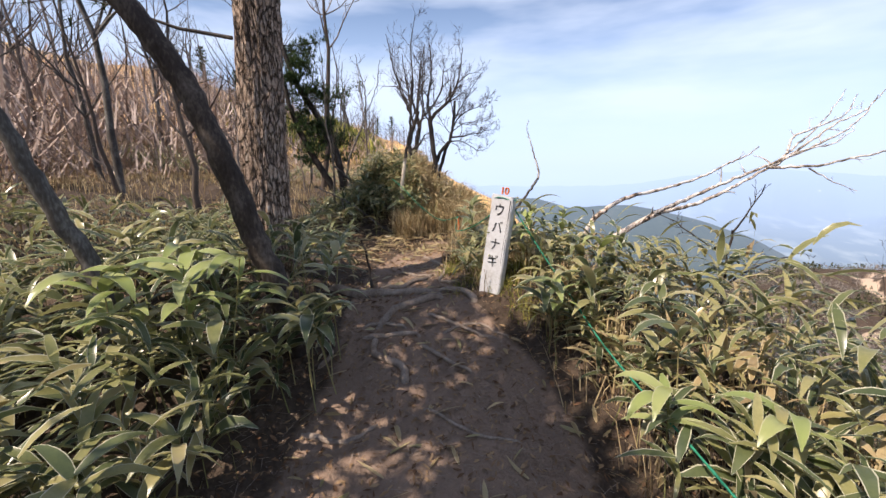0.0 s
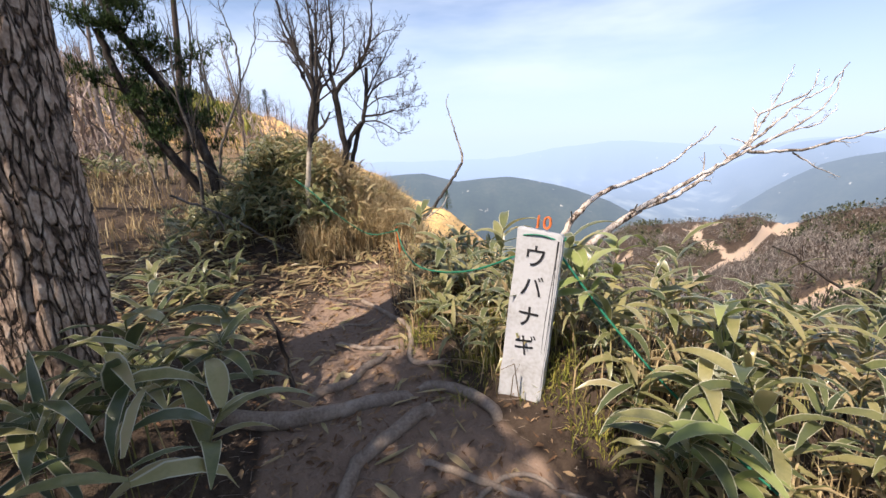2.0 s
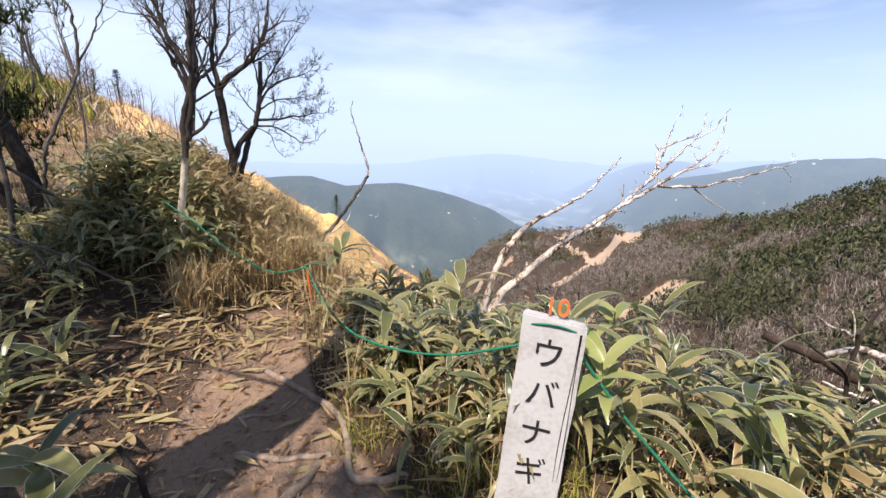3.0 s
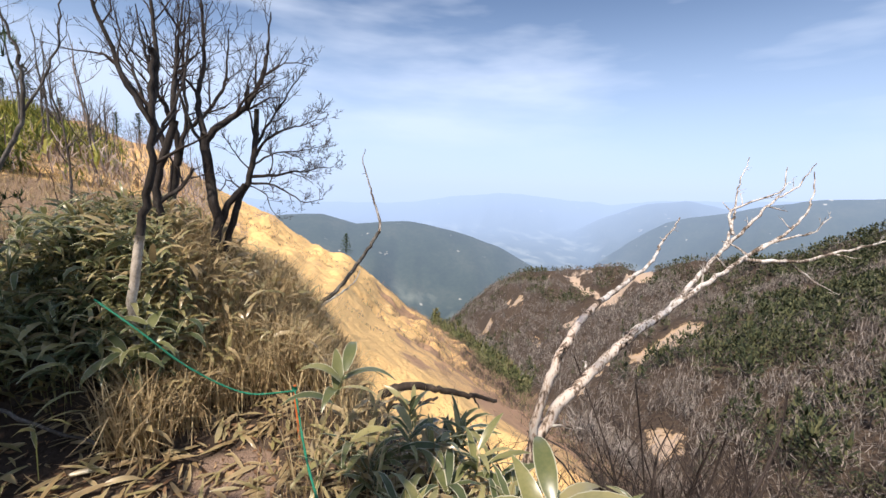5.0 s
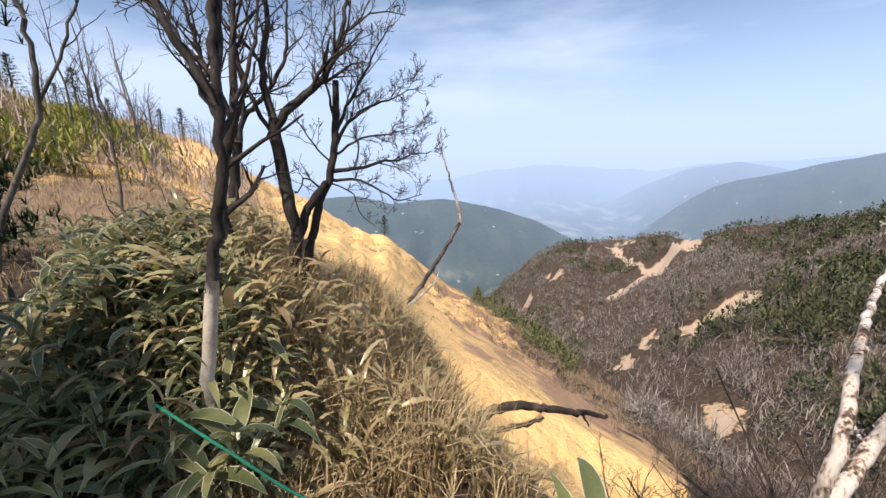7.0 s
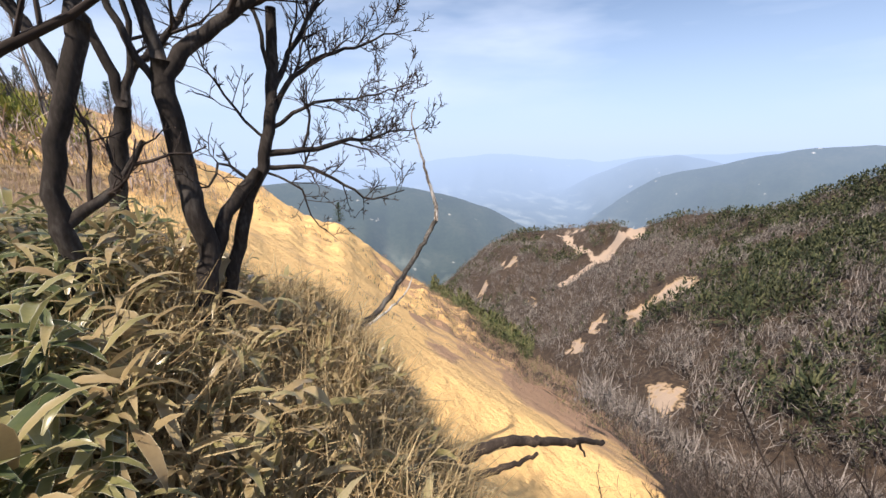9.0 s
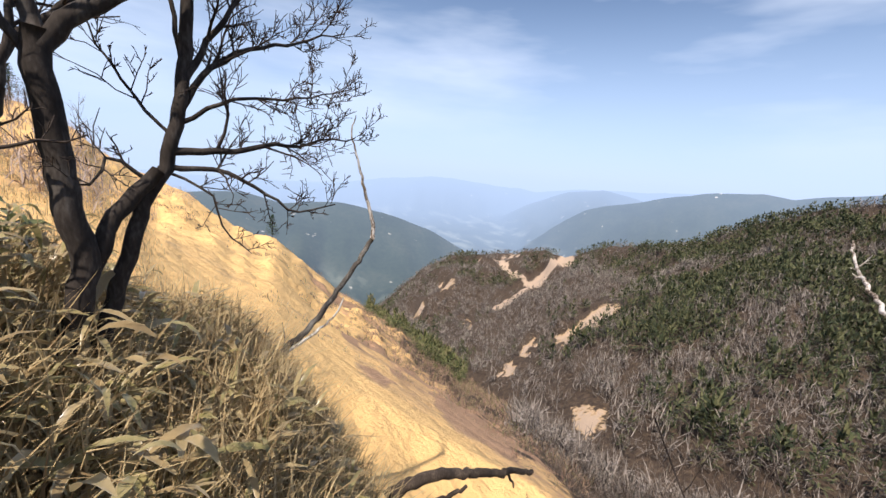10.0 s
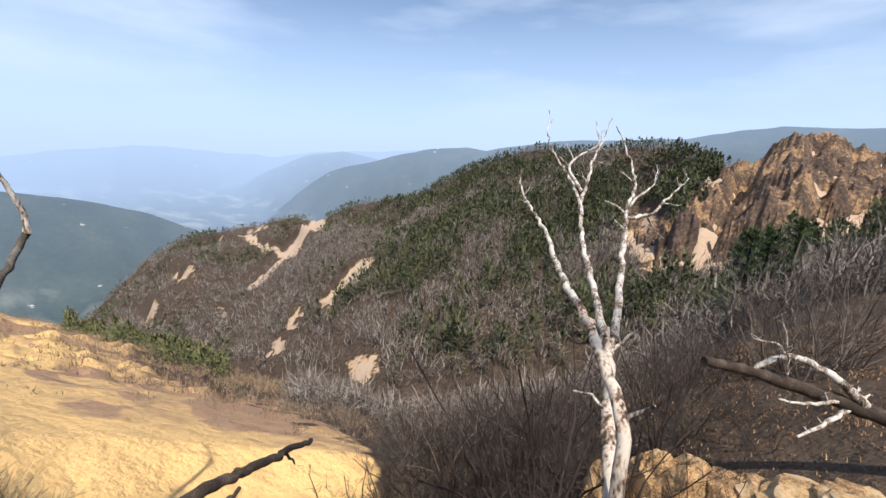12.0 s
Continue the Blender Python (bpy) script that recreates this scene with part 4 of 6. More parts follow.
bare_tree("bare_tree", "curved dark bare tree leaning over the landslide slope", (-0.06, 7.9, 1.2),
          [([(-0.1, 7.9, 1.1), (-0.05, 7.9, 1.62), (0.04, 7.9, 1.95), (0.07, 7.9, 2.13), (0.04, 7.9, 2.3), (0.01, 7.9, 2.6), (-0.01, 7.9, 2.8), (0.0, 7.9, 2.92)], 0.054, 0.042)],
          [([(0.0, 7.9, 2.86), (0.12, 7.9, 3.0), (0.3, 7.9, 3.14), (0.5, 7.92, 3.5), (0.6, 7.95, 4.1)], 0.034, 0.006, 11, 0.6),
           ([(-0.01, 7.9, 2.9), (-0.05, 7.92, 3.15), (0.02, 7.95, 3.6), (0.0, 8.0, 4.3)], 0.029, 0.006, 11, 0.6),
           ([(0.0, 7.9, 2.75), (-0.12, 7.9, 3.0), (-0.2, 7.9, 3.4), (-0.15, 7.9, 4.0)], 0.018, 0.004, 8, 0.5)],
          M_BARK_DARK, M_TWIG, 14, group="trees on the slip edge")
bare_tree("bare_tree", "dark bare tree with wide twiggy boughs and broken top", (0.05, 7.98, 1.2),
          [([(0.0, 7.98, 1.2), (0.1, 8.0, 1.78), (0.18, 8.0, 2.05), (0.27, 8.0, 2.33), (0.34, 8.0, 2.48), (0.38, 8.0, 2.62), (0.41, 8.0, 2.8), (0.45, 8.0, 3.2)], 0.040, 0.024),
           ([(0.07, 7.93, 2.05), (0.18, 7.95, 2.28), (0.32, 7.98, 2.46)], 0.036, 0.028)],
          [([(0.36, 8.0, 2.54), (0.57, 8.0, 2.56), (0.8, 8.0, 2.61), (1.05, 8.0, 2.65), (1.2, 8.0, 2.68)], 0.018, 0.003, 16, 0.34),
           ([(0.34, 8.0, 2.48), (0.57, 7.98, 2.46), (0.73, 7.96, 2.38), (0.85, 7.95, 2.3), (1.08, 7.95, 2.33)], 0.014, 0.003, 12, 0.26),
           ([(0.4, 8.0, 2.7), (0.54, 8.0, 2.91), (0.7, 8.02, 3.02), (0.95, 8.05, 3.12), (1.15, 8.05, 3.2)], 0.016, 0.003, 15, 0.4),
           ([(0.41, 8.0, 2.8), (0.55, 8.02, 3.05), (0.7, 8.05, 3.3), (0.95, 8.1, 3.7)], 0.016, 0.003, 13, 0.45),
           ([(0.4, 8.0, 2.66), (0.6, 7.95, 2.78), (0.85, 7.9, 2.82), (1.1, 7.9, 2.9)], 0.011, 0.002, 14, 0.32),
           ([(0.3, 8.0, 2.4), (0.16, 7.95, 2.5), (0.1, 7.9, 2.4), (-0.02, 7.88, 2.42)], 0.010, 0.003, 8, 0.25),
           ([(0.36, 8.0, 2.45), (0.5, 7.9, 2.36), (0.55, 7.9, 2.2), (0.66, 7.9, 2.1)], 0.007, 0.002, 8, 0.2),
           ([(0.38, 8.0, 2.6), (0.25, 8.0, 2.75), (0.15, 8.0, 2.9), (0.1, 8.0, 3.1)], 0.008, 0.002, 9, 0.3),
           ([(0.42, 8.0, 2.9), (0.38, 8.05, 3.3), (0.5, 8.1, 3.8)], 0.011, 0.003, 11, 0.45)],
          M_BARK_DARK, M_TWIG, 15, group="trees on the slip edge")

# thin crooked dead tree below the edge
bare_tree("dead_sapling", "thin crooked dead tree with pale peeling top", (1.3, 10.2, -0.4),
          [([(1.28, 10.2, -0.9), (1.32, 10.2, -0.1), (1.4, 10.2, 0.41), (1.7, 10.2, 0.66), (2.07, 10.2, 1.1), (2.48, 10.2, 1.68)], 0.05, 0.026)],
          [([(2.48, 10.2, 1.68), (2.49, 10.2, 1.8), (2.43, 10.2, 2.03), (2.33, 10.2, 2.35), (2.25, 10.2, 2.62), (2.18, 10.2, 2.9), (2.22, 10.2, 3.05)], 0.026, 0.006, 2, 0.12),
           ([(1.42, 10.2, 0.42), (1.7, 10.15, 0.6), (1.99, 10.15, 0.79), (2.12, 10.15, 1.02)], 0.022, 0.008, 0, 0),
           ([(1.4, 10.2, 0.4), (1.45, 10.1, 0.7), (1.42, 10.1, 0.85)], 0.012, 0.004, 0, 0),
           ([(1.3, 10.2, 0.1), (1.18, 10.15, 0.3), (1.15, 10.15, 0.6)], 0.01, 0.004, 0, 0)],
          M_BARK_GREY, M_TWIG, 16, depth=0, category="dead tree", limb_mat=M_DEADWOOD)

# bleached dead tree that leans out over the ravine
bare_tree("bleached_dead_tree", "bleached barkless dead tree leaning out over the ravine", (1.9, 5.5, 0.0),
          [([(1.8, 5.44, -1.0), (1.92, 5.52, 0.1), (2.12, 5.55, 0.62), (2.32, 5.56, 0.86), (2.65, 5.58, 1.05), (3.0, 5.59, 1.25), (3.2, 5.6, 1.34)], 0.055, 0.036),
           ([(2.08, 5.54, 0.55), (2.14, 5.56, 0.85), (2.3, 5.56, 1.27), (2.6, 5.68, 1.46), (2.95, 5.8, 1.58)], 0.036, 0.027)],
          [([(2.95, 5.8, 1.58), (3.4, 5.95, 1.64), (4.0, 6.11, 1.79), (4.6, 6.38, 2.0), (4.95, 6.5, 2.12), (5.08, 6.54, 2.22)], 0.026, 0.008, 3, 0.2),
           ([(3.1, 5.62, 1.32), (3.8, 5.7, 1.47), (4.4, 5.82, 1.72), (4.9, 5.88, 2.0), (5.2, 6.0, 2.2), (5.5, 6.15, 2.37), (5.86, 6.33, 2.64), (6.1, 6.38, 3.0)], 0.03, 0.005, 2, 0.3),
           ([(4.85, 5.87, 1.94), (5.1, 5.83, 2.14), (5.5, 5.77, 2.47), (5.8, 5.69, 2.65), (5.95, 5.62, 2.9)], 0.02, 0.005, 4, 0.3),
           ([(5.0, 5.87, 2.1), (5.2, 6.03, 2.34), (5.4, 5.95, 2.45), (5.6, 5.74, 2.6), (5.75, 5.8, 2.85)], 0.018, 0.005, 4, 0.25),
           ([(3.1, 5.56, 1.34), (3.6, 5.52, 1.57), (4.2, 5.48, 1.84), (4.5, 5.46, 1.97), (5.0, 5.37, 2.21), (5.5, 5.43, 2.5), (5.8, 5.57, 2.8)], 0.029, 0.005, 3, 0.3),
           ([(4.45, 5.47, 1.93), (4.8, 5.22, 1.93), (5.2, 5.04, 2.04), (5.55, 4.88, 2.14), (5.85, 4.72, 2.25)], 0.02, 0.005, 5, 0.3),
           ([(4.8, 5.24, 1.91), (5.0, 5.13, 1.76), (5.2, 4.99, 1.64)], 0.01, 0.003, 2, 0.15),
           ([(4.6, 5.45, 2.0), (4.8, 5.3, 2.15), (5.0, 5.2, 2.2), (5.2, 5.15, 2.35)], 0.014, 0.004, 4, 0.2),
           ([(2.3, 5.56, 1.25), (2.28, 5.5, 1.36), (2.24, 5.45, 1.42)], 0.014, 0.006, 0, 0), ([(2.2, 5.56, 0.75), (2.3, 5.45, 0.8), (2.42, 5.38, 0.78)], 0.012, 0.005, 0, 0),
           ([(3.0, 5.6, 1.27), (3.05, 5.5, 1.36), (3.03, 5.44, 1.44)], 0.016, 0.006, 0, 0), ([(2.65, 5.58, 1.08), (2.75, 5.7, 1.12), (2.8, 5.78, 1.08)], 0.012, 0.005, 0, 0),
           ([(4.5, 5.47, 1.97), (4.45, 5.6, 2.05), (4.4, 5.66, 2.08)], 0.012, 0.004, 0, 0)],
          M_SNAG, M_DEADWOOD, 17, depth=1, up=0.25, category="dead tree", limb_mat=M_DEADWOOD)

# ---- the large pine, the leaning tree and the dark leaning pair beside the trail ----


def bark_plates(g, c, rad, r, sides=22, depth=0.022):
    """A trunk with deep plated bark."""
    t = np.linspace(0, 1, len(c))
    ang = np.arange(sides) * 2 * np.pi / sides
    z = c[:, 2][:, None]
    a = ang[None] + 0 * z
    ridge = np.abs(np.sin(a * 10 + 5 * fbm(z * 2.6 + 0 * a, a * 1.6, 5, 3))) * 0.8 + fbm(a * 4 + 3, z * 7 + 0 * a, 9, 3) * 1.0
    R = rad[:, None] * (1 + 0 * a) + depth * ridge
    v = np.stack([c[:, 0][:, None] + R * np.cos(a), c[:, 1][:, None] + R * np.sin(a), z + 0 * a], -1)
    n = len(c)
    k, j = np.meshgrid(np.arange(n - 1), np.arange(sides), indexing="ij")
    j2 = (j + 1) % sides
    g.add(v.reshape(-1, 3), np.stack([k * sides + j, k * sides + j2, (k + 1) * sides + j2, (k + 1) * sides + j], -1).reshape(-1, 4))


def needle_sprays(g, pts, r, n, size=0.09):
    """Tufts of needles set along a bough."""
    pts = np.asarray(pts)
    i = r.integers(0, len(pts), n)
    b = pts[i] + r.normal(0, size * 0.5, (n, 3))
    k = 9
    idx = np.repeat(np.arange(n), k)
    v, f = grass_blades(b[idx], r.uniform(0, 2 * np.pi, n * k), size * r.uniform(0.6, 1.3, n * k), np.full(n * k, 0.01), r.uniform(0.1, 1.9, n * k), r.uniform(-0.3, 0.6, n * k))
    g.add(v, f)


def conifer_bough(gw, gn, o, d, L, r, tufts, rad=0.014, size=0.09):
    d = np.asarray(d, float)
    d /= np.linalg.norm(d)
    line = [np.asarray(o, float)]
    for _ in range(7):
        d = d + r.normal(0, 0.12, 3)
        d /= np.linalg.norm(d)
        line.append(line[-1] + d * L / 7)
    gw.tube(line, np.linspace(rad, rad * 0.3, 8), 5)
    ends = []
    for _ in range(9):
        i = r.integers(2, 8)
        q = d + r.normal(0, 0.7, 3)
        q[2] *= 0.5
        q /= np.linalg.norm(q)
        s = [line[i] + q * L * 0.13 * j for j in range(4)]
        gw.tube(s, np.linspace(rad * 0.4, rad * 0.15, 4), 3)
        ends += s
    needle_sprays(gn, np.array(line[3:] + ends), r, tufts, size)


def old_pine():
    base = np.array((-1.27, 3.62, 0.9))
    e = thing("pine_tree", base, "large pine trunk with thick plated bark beside the trail", "pine tree")
    r = np.random.default_rng(31)
    g = Geo()
    c = curve([(-0.06, 0, -0.25), (-0.03, 0, 0.3), (0.0, 0, 1.2), (0.06, 0.02, 2.4), (0.1, 0.05, 5.0), (0.2, 0, 8.5)], 0.025)
    bark_plates(g, c, np.interp(c[:, 2], [-0.25, 0.1, 0.6, 2, 8.5], [0.27, 0.21, 0.178, 0.165, 0.06]), r, 72, 0.03)
    part("trunk", g, M_PINEBARK, e)
    for az, z, L, dz in [(-100, 2.2, 1.5, 0.1), (-60, 2.7, 1.6, 0.15), (-140, 3.4, 1.7, 0.2), (-80, 4.2, 1.9, 0.2), (20, 6.2, 2.0, 0.3), (-160, 6.4, 2.0, 0.4), (120, 6.8, 1.8, 0.4), (-60, 7.1, 1.8, 0.5), (180, 7.4, 1.6, 0.5), (60, 7.8, 1.4, 0.6), (-120, 8.1, 1.3, 0.7)]:
        gw, gn = Geo(), Geo()
        a = radians(az)
        conifer_bough(gw, gn, (0.15 * math.sin(a), 0.15 * math.cos(a), z), (math.sin(a), math.cos(a), dz), L, r, 12 if z < 5 else 70, 0.018, 0.11)
        bough = part("bough", gw, M_BARK_DARK, e)
        part("needles", gn, M_NEEDLE, bough)


M_PINEBARK = material("pine_bark", [(0.1, 0.068, 0.05), (0.25, 0.18, 0.135), (0.42, 0.32, 0.25), (0.52, 0.43, 0.35)], 24, 0.95, 0.9, 90, depth=0.015, stretch=(1, 1, 0.6), spread=(0.33, 0.66))


def crack_bark(m):
    """Dark fissures between the plates of the bark."""
    n, k = m.node_tree.nodes, m.node_tree.links
    b = n["Principled BSDF"]
    ramp = next(x for x in n if x.bl_idname == "ShaderNodeValToRGB")
    bump = next(x for x in n if x.bl_idname == "ShaderNodeBump")
    tc, mp, warp, add, vor, mr, mx, deep = (n.new("ShaderNode" + q) for q in ("TexCoord", "Mapping", "TexNoise", "VectorMath", "TexVoronoi", "MapRange", "MixRGB", "Bump"))
    mp.inputs["Scale"].default_value = (1, 1, 0.25)
    warp.inputs["Scale"].default_value, warp.inputs["Detail"].default_value = 9, 4
    add.operation = "MULTIPLY_ADD"
    add.inputs[1].default_value = (0.07, 0.07, 0.07)
    vor.feature = "DISTANCE_TO_EDGE"
    vor.inputs["Scale"].default_value = 34
    mr.inputs["From Min"].default_value, mr.inputs["From Max"].default_value = 0.0, 0.13
    k.new(tc.outputs["Object"], mp.inputs[0])
    k.new(mp.outputs[0], warp.inputs["Vector"])
    k.new(warp.outputs["Color"], add.inputs[0])
    k.new(mp.outputs[0], add.inputs[2])
    k.new(add.outputs[0], vor.inputs["Vector"])
    k.new(vor.outputs["Distance"], mr.inputs["Value"])
    k.new(mr.outputs[0], mx.inputs[0])
    mx.inputs[1].default_value = (0.12, 0.085, 0.065, 1)
    k.new(ramp.outputs[0], mx.inputs[2])
    k.new(mx.outputs[0], b.inputs["Base Color"])
    deep.inputs["Strength"].default_value, deep.inputs["Distance"].default_value = 1.0, 0.03
    k.new(mr.outputs[0], deep.inputs["Height"])
    k.new(deep.outputs[0], bump.inputs["Normal"])


crack_bark(M_PINEBARK)
old_pine()
bare_tree("leaning_tree", "dark leaning bare tree trunk rising from bamboo grass", (-0.62, 2.52, 0.95),
          [([(-0.66, 2.52, 0.8), (-0.73, 2.52, 1.1), (-0.78, 2.51, 1.3), (-0.83, 2.5, 1.47), (-0.89, 2.49, 1.65), (-0.95, 2.48, 1.9), (-1.02, 2.46, 2.15), (-1.2, 2.44, 2.6), (-1.5, 2.42, 3.05), (-2.1, 2.4, 3.9)], 0.078, 0.06)],
          [([(-1.5, 2.42, 3.05), (-1.7, 2.6, 3.6), (-1.8, 2.9, 4.4)], 0.03, 0.008, 10, 0.9), ([(-2.1, 2.4, 3.9), (-2.6, 2.2, 4.8), (-2.9, 2.0, 5.6)], 0.045, 0.01, 12, 1.0)],
          M_BARK_LEAN, M_TWIG, 32, depth=2)

LEAN = [(-1.6, 2.12, 0.7), (-1.65, 2.12, 1.59), (-1.7, 2.08, 1.77), (-1.75, 2.02, 1.99), (-1.8, 1.97, 2.28), (-1.92, 1.92, 2.57), (-2.03, 1.86, 2.92), (-2.18, 1.83, 3.32)]
bare_tree("leaning_tree", "grey leaning bare tree half hidden in bamboo grass", LEAN[0], [(LEAN, 0.05, 0.036)],
          [([LEAN[-2], (LEAN[-2][0] - 0.3, LEAN[-2][1] + 0.3, LEAN[-2][2] + 0.6), (LEAN[-2][0] - 0.5, LEAN[-2][1] + 0.5, LEAN[-2][2] + 1.3)], 0.022, 0.005, 10, 0.6)], M_BARK_GREY, M_TWIG, 41, depth=2)


def dark_pair():
    base = np.array((-1.66, 7.85, 0.6))
    e = thing("leaning_pine", base, "pair of dark leaning trunks with a dense evergreen crown", "pine tree")
    r = np.random.default_rng(33)
    lines = [[(-1.62, 7.9, 0.5), (-1.75, 7.9, 1.1), (-1.95, 7.9, 1.71), (-2.26, 7.9, 2.27), (-2.5, 7.9, 2.8), (-2.7, 7.9, 3.6)],
             [(-1.6, 7.85, 0.5), (-1.65, 7.85, 1.16), (-1.72, 7.87, 1.9), (-1.88, 7.87, 2.52), (-2.1, 7.87, 2.97), (-2.42, 7.87, 3.52), (-2.7, 7.9, 4.3)]]
    for ln, ra, rb in zip(lines, (0.075, 0.085), (0.04, 0.04)):
        g = Geo()
        c = curve(np.array(ln) - base, 0.07, 0.006, r)
        g.tube(c, limb_radii(len(c), ra, rb, r), 10)
        part("trunk", g, M_BARK_DARK, e)
    for i in range(26):
        gw, gn = Geo(), Geo()
        ln = np.array(lines[i % 2]) - base
        u = r.uniform(0.5, 1.0)
        o = curve(ln, 0.1)[int(u * (len(curve(ln, 0.1)) - 1))]
        a = r.uniform(0, 2 * np.pi)
        if i % 3 == 0:
            a = r.uniform(0.7, 2.2)
        conifer_bough(gw, gn, o, (math.sin(a), math.cos(a), r.uniform(-0.1, 0.35)), r.uniform(0.45, 0.85), r, 90, 0.012, 0.1)
        bough = part("bough", gw, M_BARK_DARK, e)
        part("needles", gn, M_NEEDLE, bough)


dark_pair()

SAPLING = [(-1.62, 7.7, 0.9), (-1.58, 7.65, 1.7), (-1.48, 7.6, 2.2), (-1.34, 7.6, 2.5), (-1.15, 7.6, 2.95), (-1.13, 7.6, 3.35)]
# fallen dead branch beside the mound, charred log on the scree, driftwood-like dead wood on the slip
bare_tree("fallen_branch", "pale fallen branch lying on the bamboo grass mound", (-1.0, 7.0, 1.2), [([(-1.6, 7.0, 2.05), (-1.42, 7.0, 1.89), (-1.05, 7.0, 1.45), (-0.67, 6.9, 1.08), (-0.45, 6.8, 0.95)], 0.015, 0.01)],
          [([(-1.42, 7.0, 1.85), (-1.3, 6.9, 1.55), (-1.2, 6.8, 1.4)], 0.01, 0.004, 2, 0.15)], M_BARK_GREY, M_TWIG, 34, depth=0, category="branch")
bare_tree("fallen_branch", "pale broken branch lying low across the bank", (-0.9, 6.2, 1.2), [([(-1.7, 6.25, 1.75), (-1.2, 6.2, 1.5), (-0.85, 6.15, 1.25), (-0.55, 6.1, 1.05)], 0.012, 0.008)],
          [([(-1.3, 6.2, 1.55), (-1.2, 6.1, 1.35), (-1.05, 6.05, 1.3)], 0.01, 0.004, 2, 0.15)], M_BARK_GREY, M_TWIG, 35, depth=0, category="branch")
bare_tree("charred_log", "dark charred log lying across the ochre scree", (3.0, 8.75, -1.0),
          [([(2.05, 8.85, -0.62), (2.35, 8.78, -0.5), (2.6, 8.75, -0.53), (2.94, 8.72, -0.64), (3.4, 8.7, -0.82), (3.75, 8.7, -0.95), (4.06, 8.7, -1.08)], 0.07, 0.03)],
          [([(2.15, 8.75, -0.78), (2.45, 8.7, -0.76), (2.72, 8.68, -0.8), (2.92, 8.66, -0.74)], 0.045, 0.02, 0, 0), ([(3.55, 8.7, -0.88), (3.66, 8.68, -1.0), (3.7, 8.66, -1.12)], 0.022, 0.01, 0, 0), ([(2.1, 8.8, -0.7), (1.85, 8.85, -0.75)], 0.05, 0.03, 0, 0)],
          M_CHAR, M_CHAR, 36, depth=0, category="log", wobble=0.012)
bare_tree("dead_wood", "dark fallen tree with bleached broken limbs on the slope", (5.4, 3.4, 0.0),
          [([(5.2, 4.4, 0.33), (5.34, 3.9, 0.24), (5.34, 3.4, 0.14), (5.3, 2.7, 0.0), (5.2, 1.8, -0.25)], 0.05, 0.1)],
          [([(5.34, 3.95, 0.24), (5.34, 3.6, 0.48), (5.3, 3.3, 0.4), (5.3, 2.9, 0.1)], 0.03, 0.045, 3, 0.25), ([(5.34, 3.6, 0.45), (5.3, 3.75, 0.62), (5.35, 3.95, 0.62)], 0.016, 0.005, 2, 0.2),
           ([(5.3, 3.0, 0.05), (5.1, 3.3, -0.1), (4.95, 3.55, -0.2)], 0.03, 0.012, 2, 0.2), ([(5.3, 3.1, 0.1), (5.1, 3.5, 0.1), (5.0, 3.75, 0.15)], 0.024, 0.01, 2, 0.2), ([(5.3, 3.6, 0.3), (5.25, 3.7, 0.7), (5.3, 3.78, 0.95)], 0.014, 0.004, 3, 0.2)],
          M_CHAR, M_DEADWOOD, 37, depth=1, category="dead tree", limb_mat=M_DEADWOOD)


# ---- signpost ----


def lettering(text, size, depth, name, mat, parent, m):
    cu = bpy.data.curves.new(name, "FONT")
    cu.body, cu.size, cu.extrude, cu.align_x, cu.align_y = text, size, depth, "CENTER", "CENTER"
    tmp = new("lettering_tmp", cu)
    bpy.context.view_layer.update()
    me = bpy.data.meshes.new_from_object(tmp.evaluated_get(bpy.context.evaluated_depsgraph_get()))
    bpy.data.objects.remove(tmp)
    me.materials.clear()
    me.materials.append(mat)
    ob = part(name, me, mat, parent)
    ob.matrix_local = m
    return ob


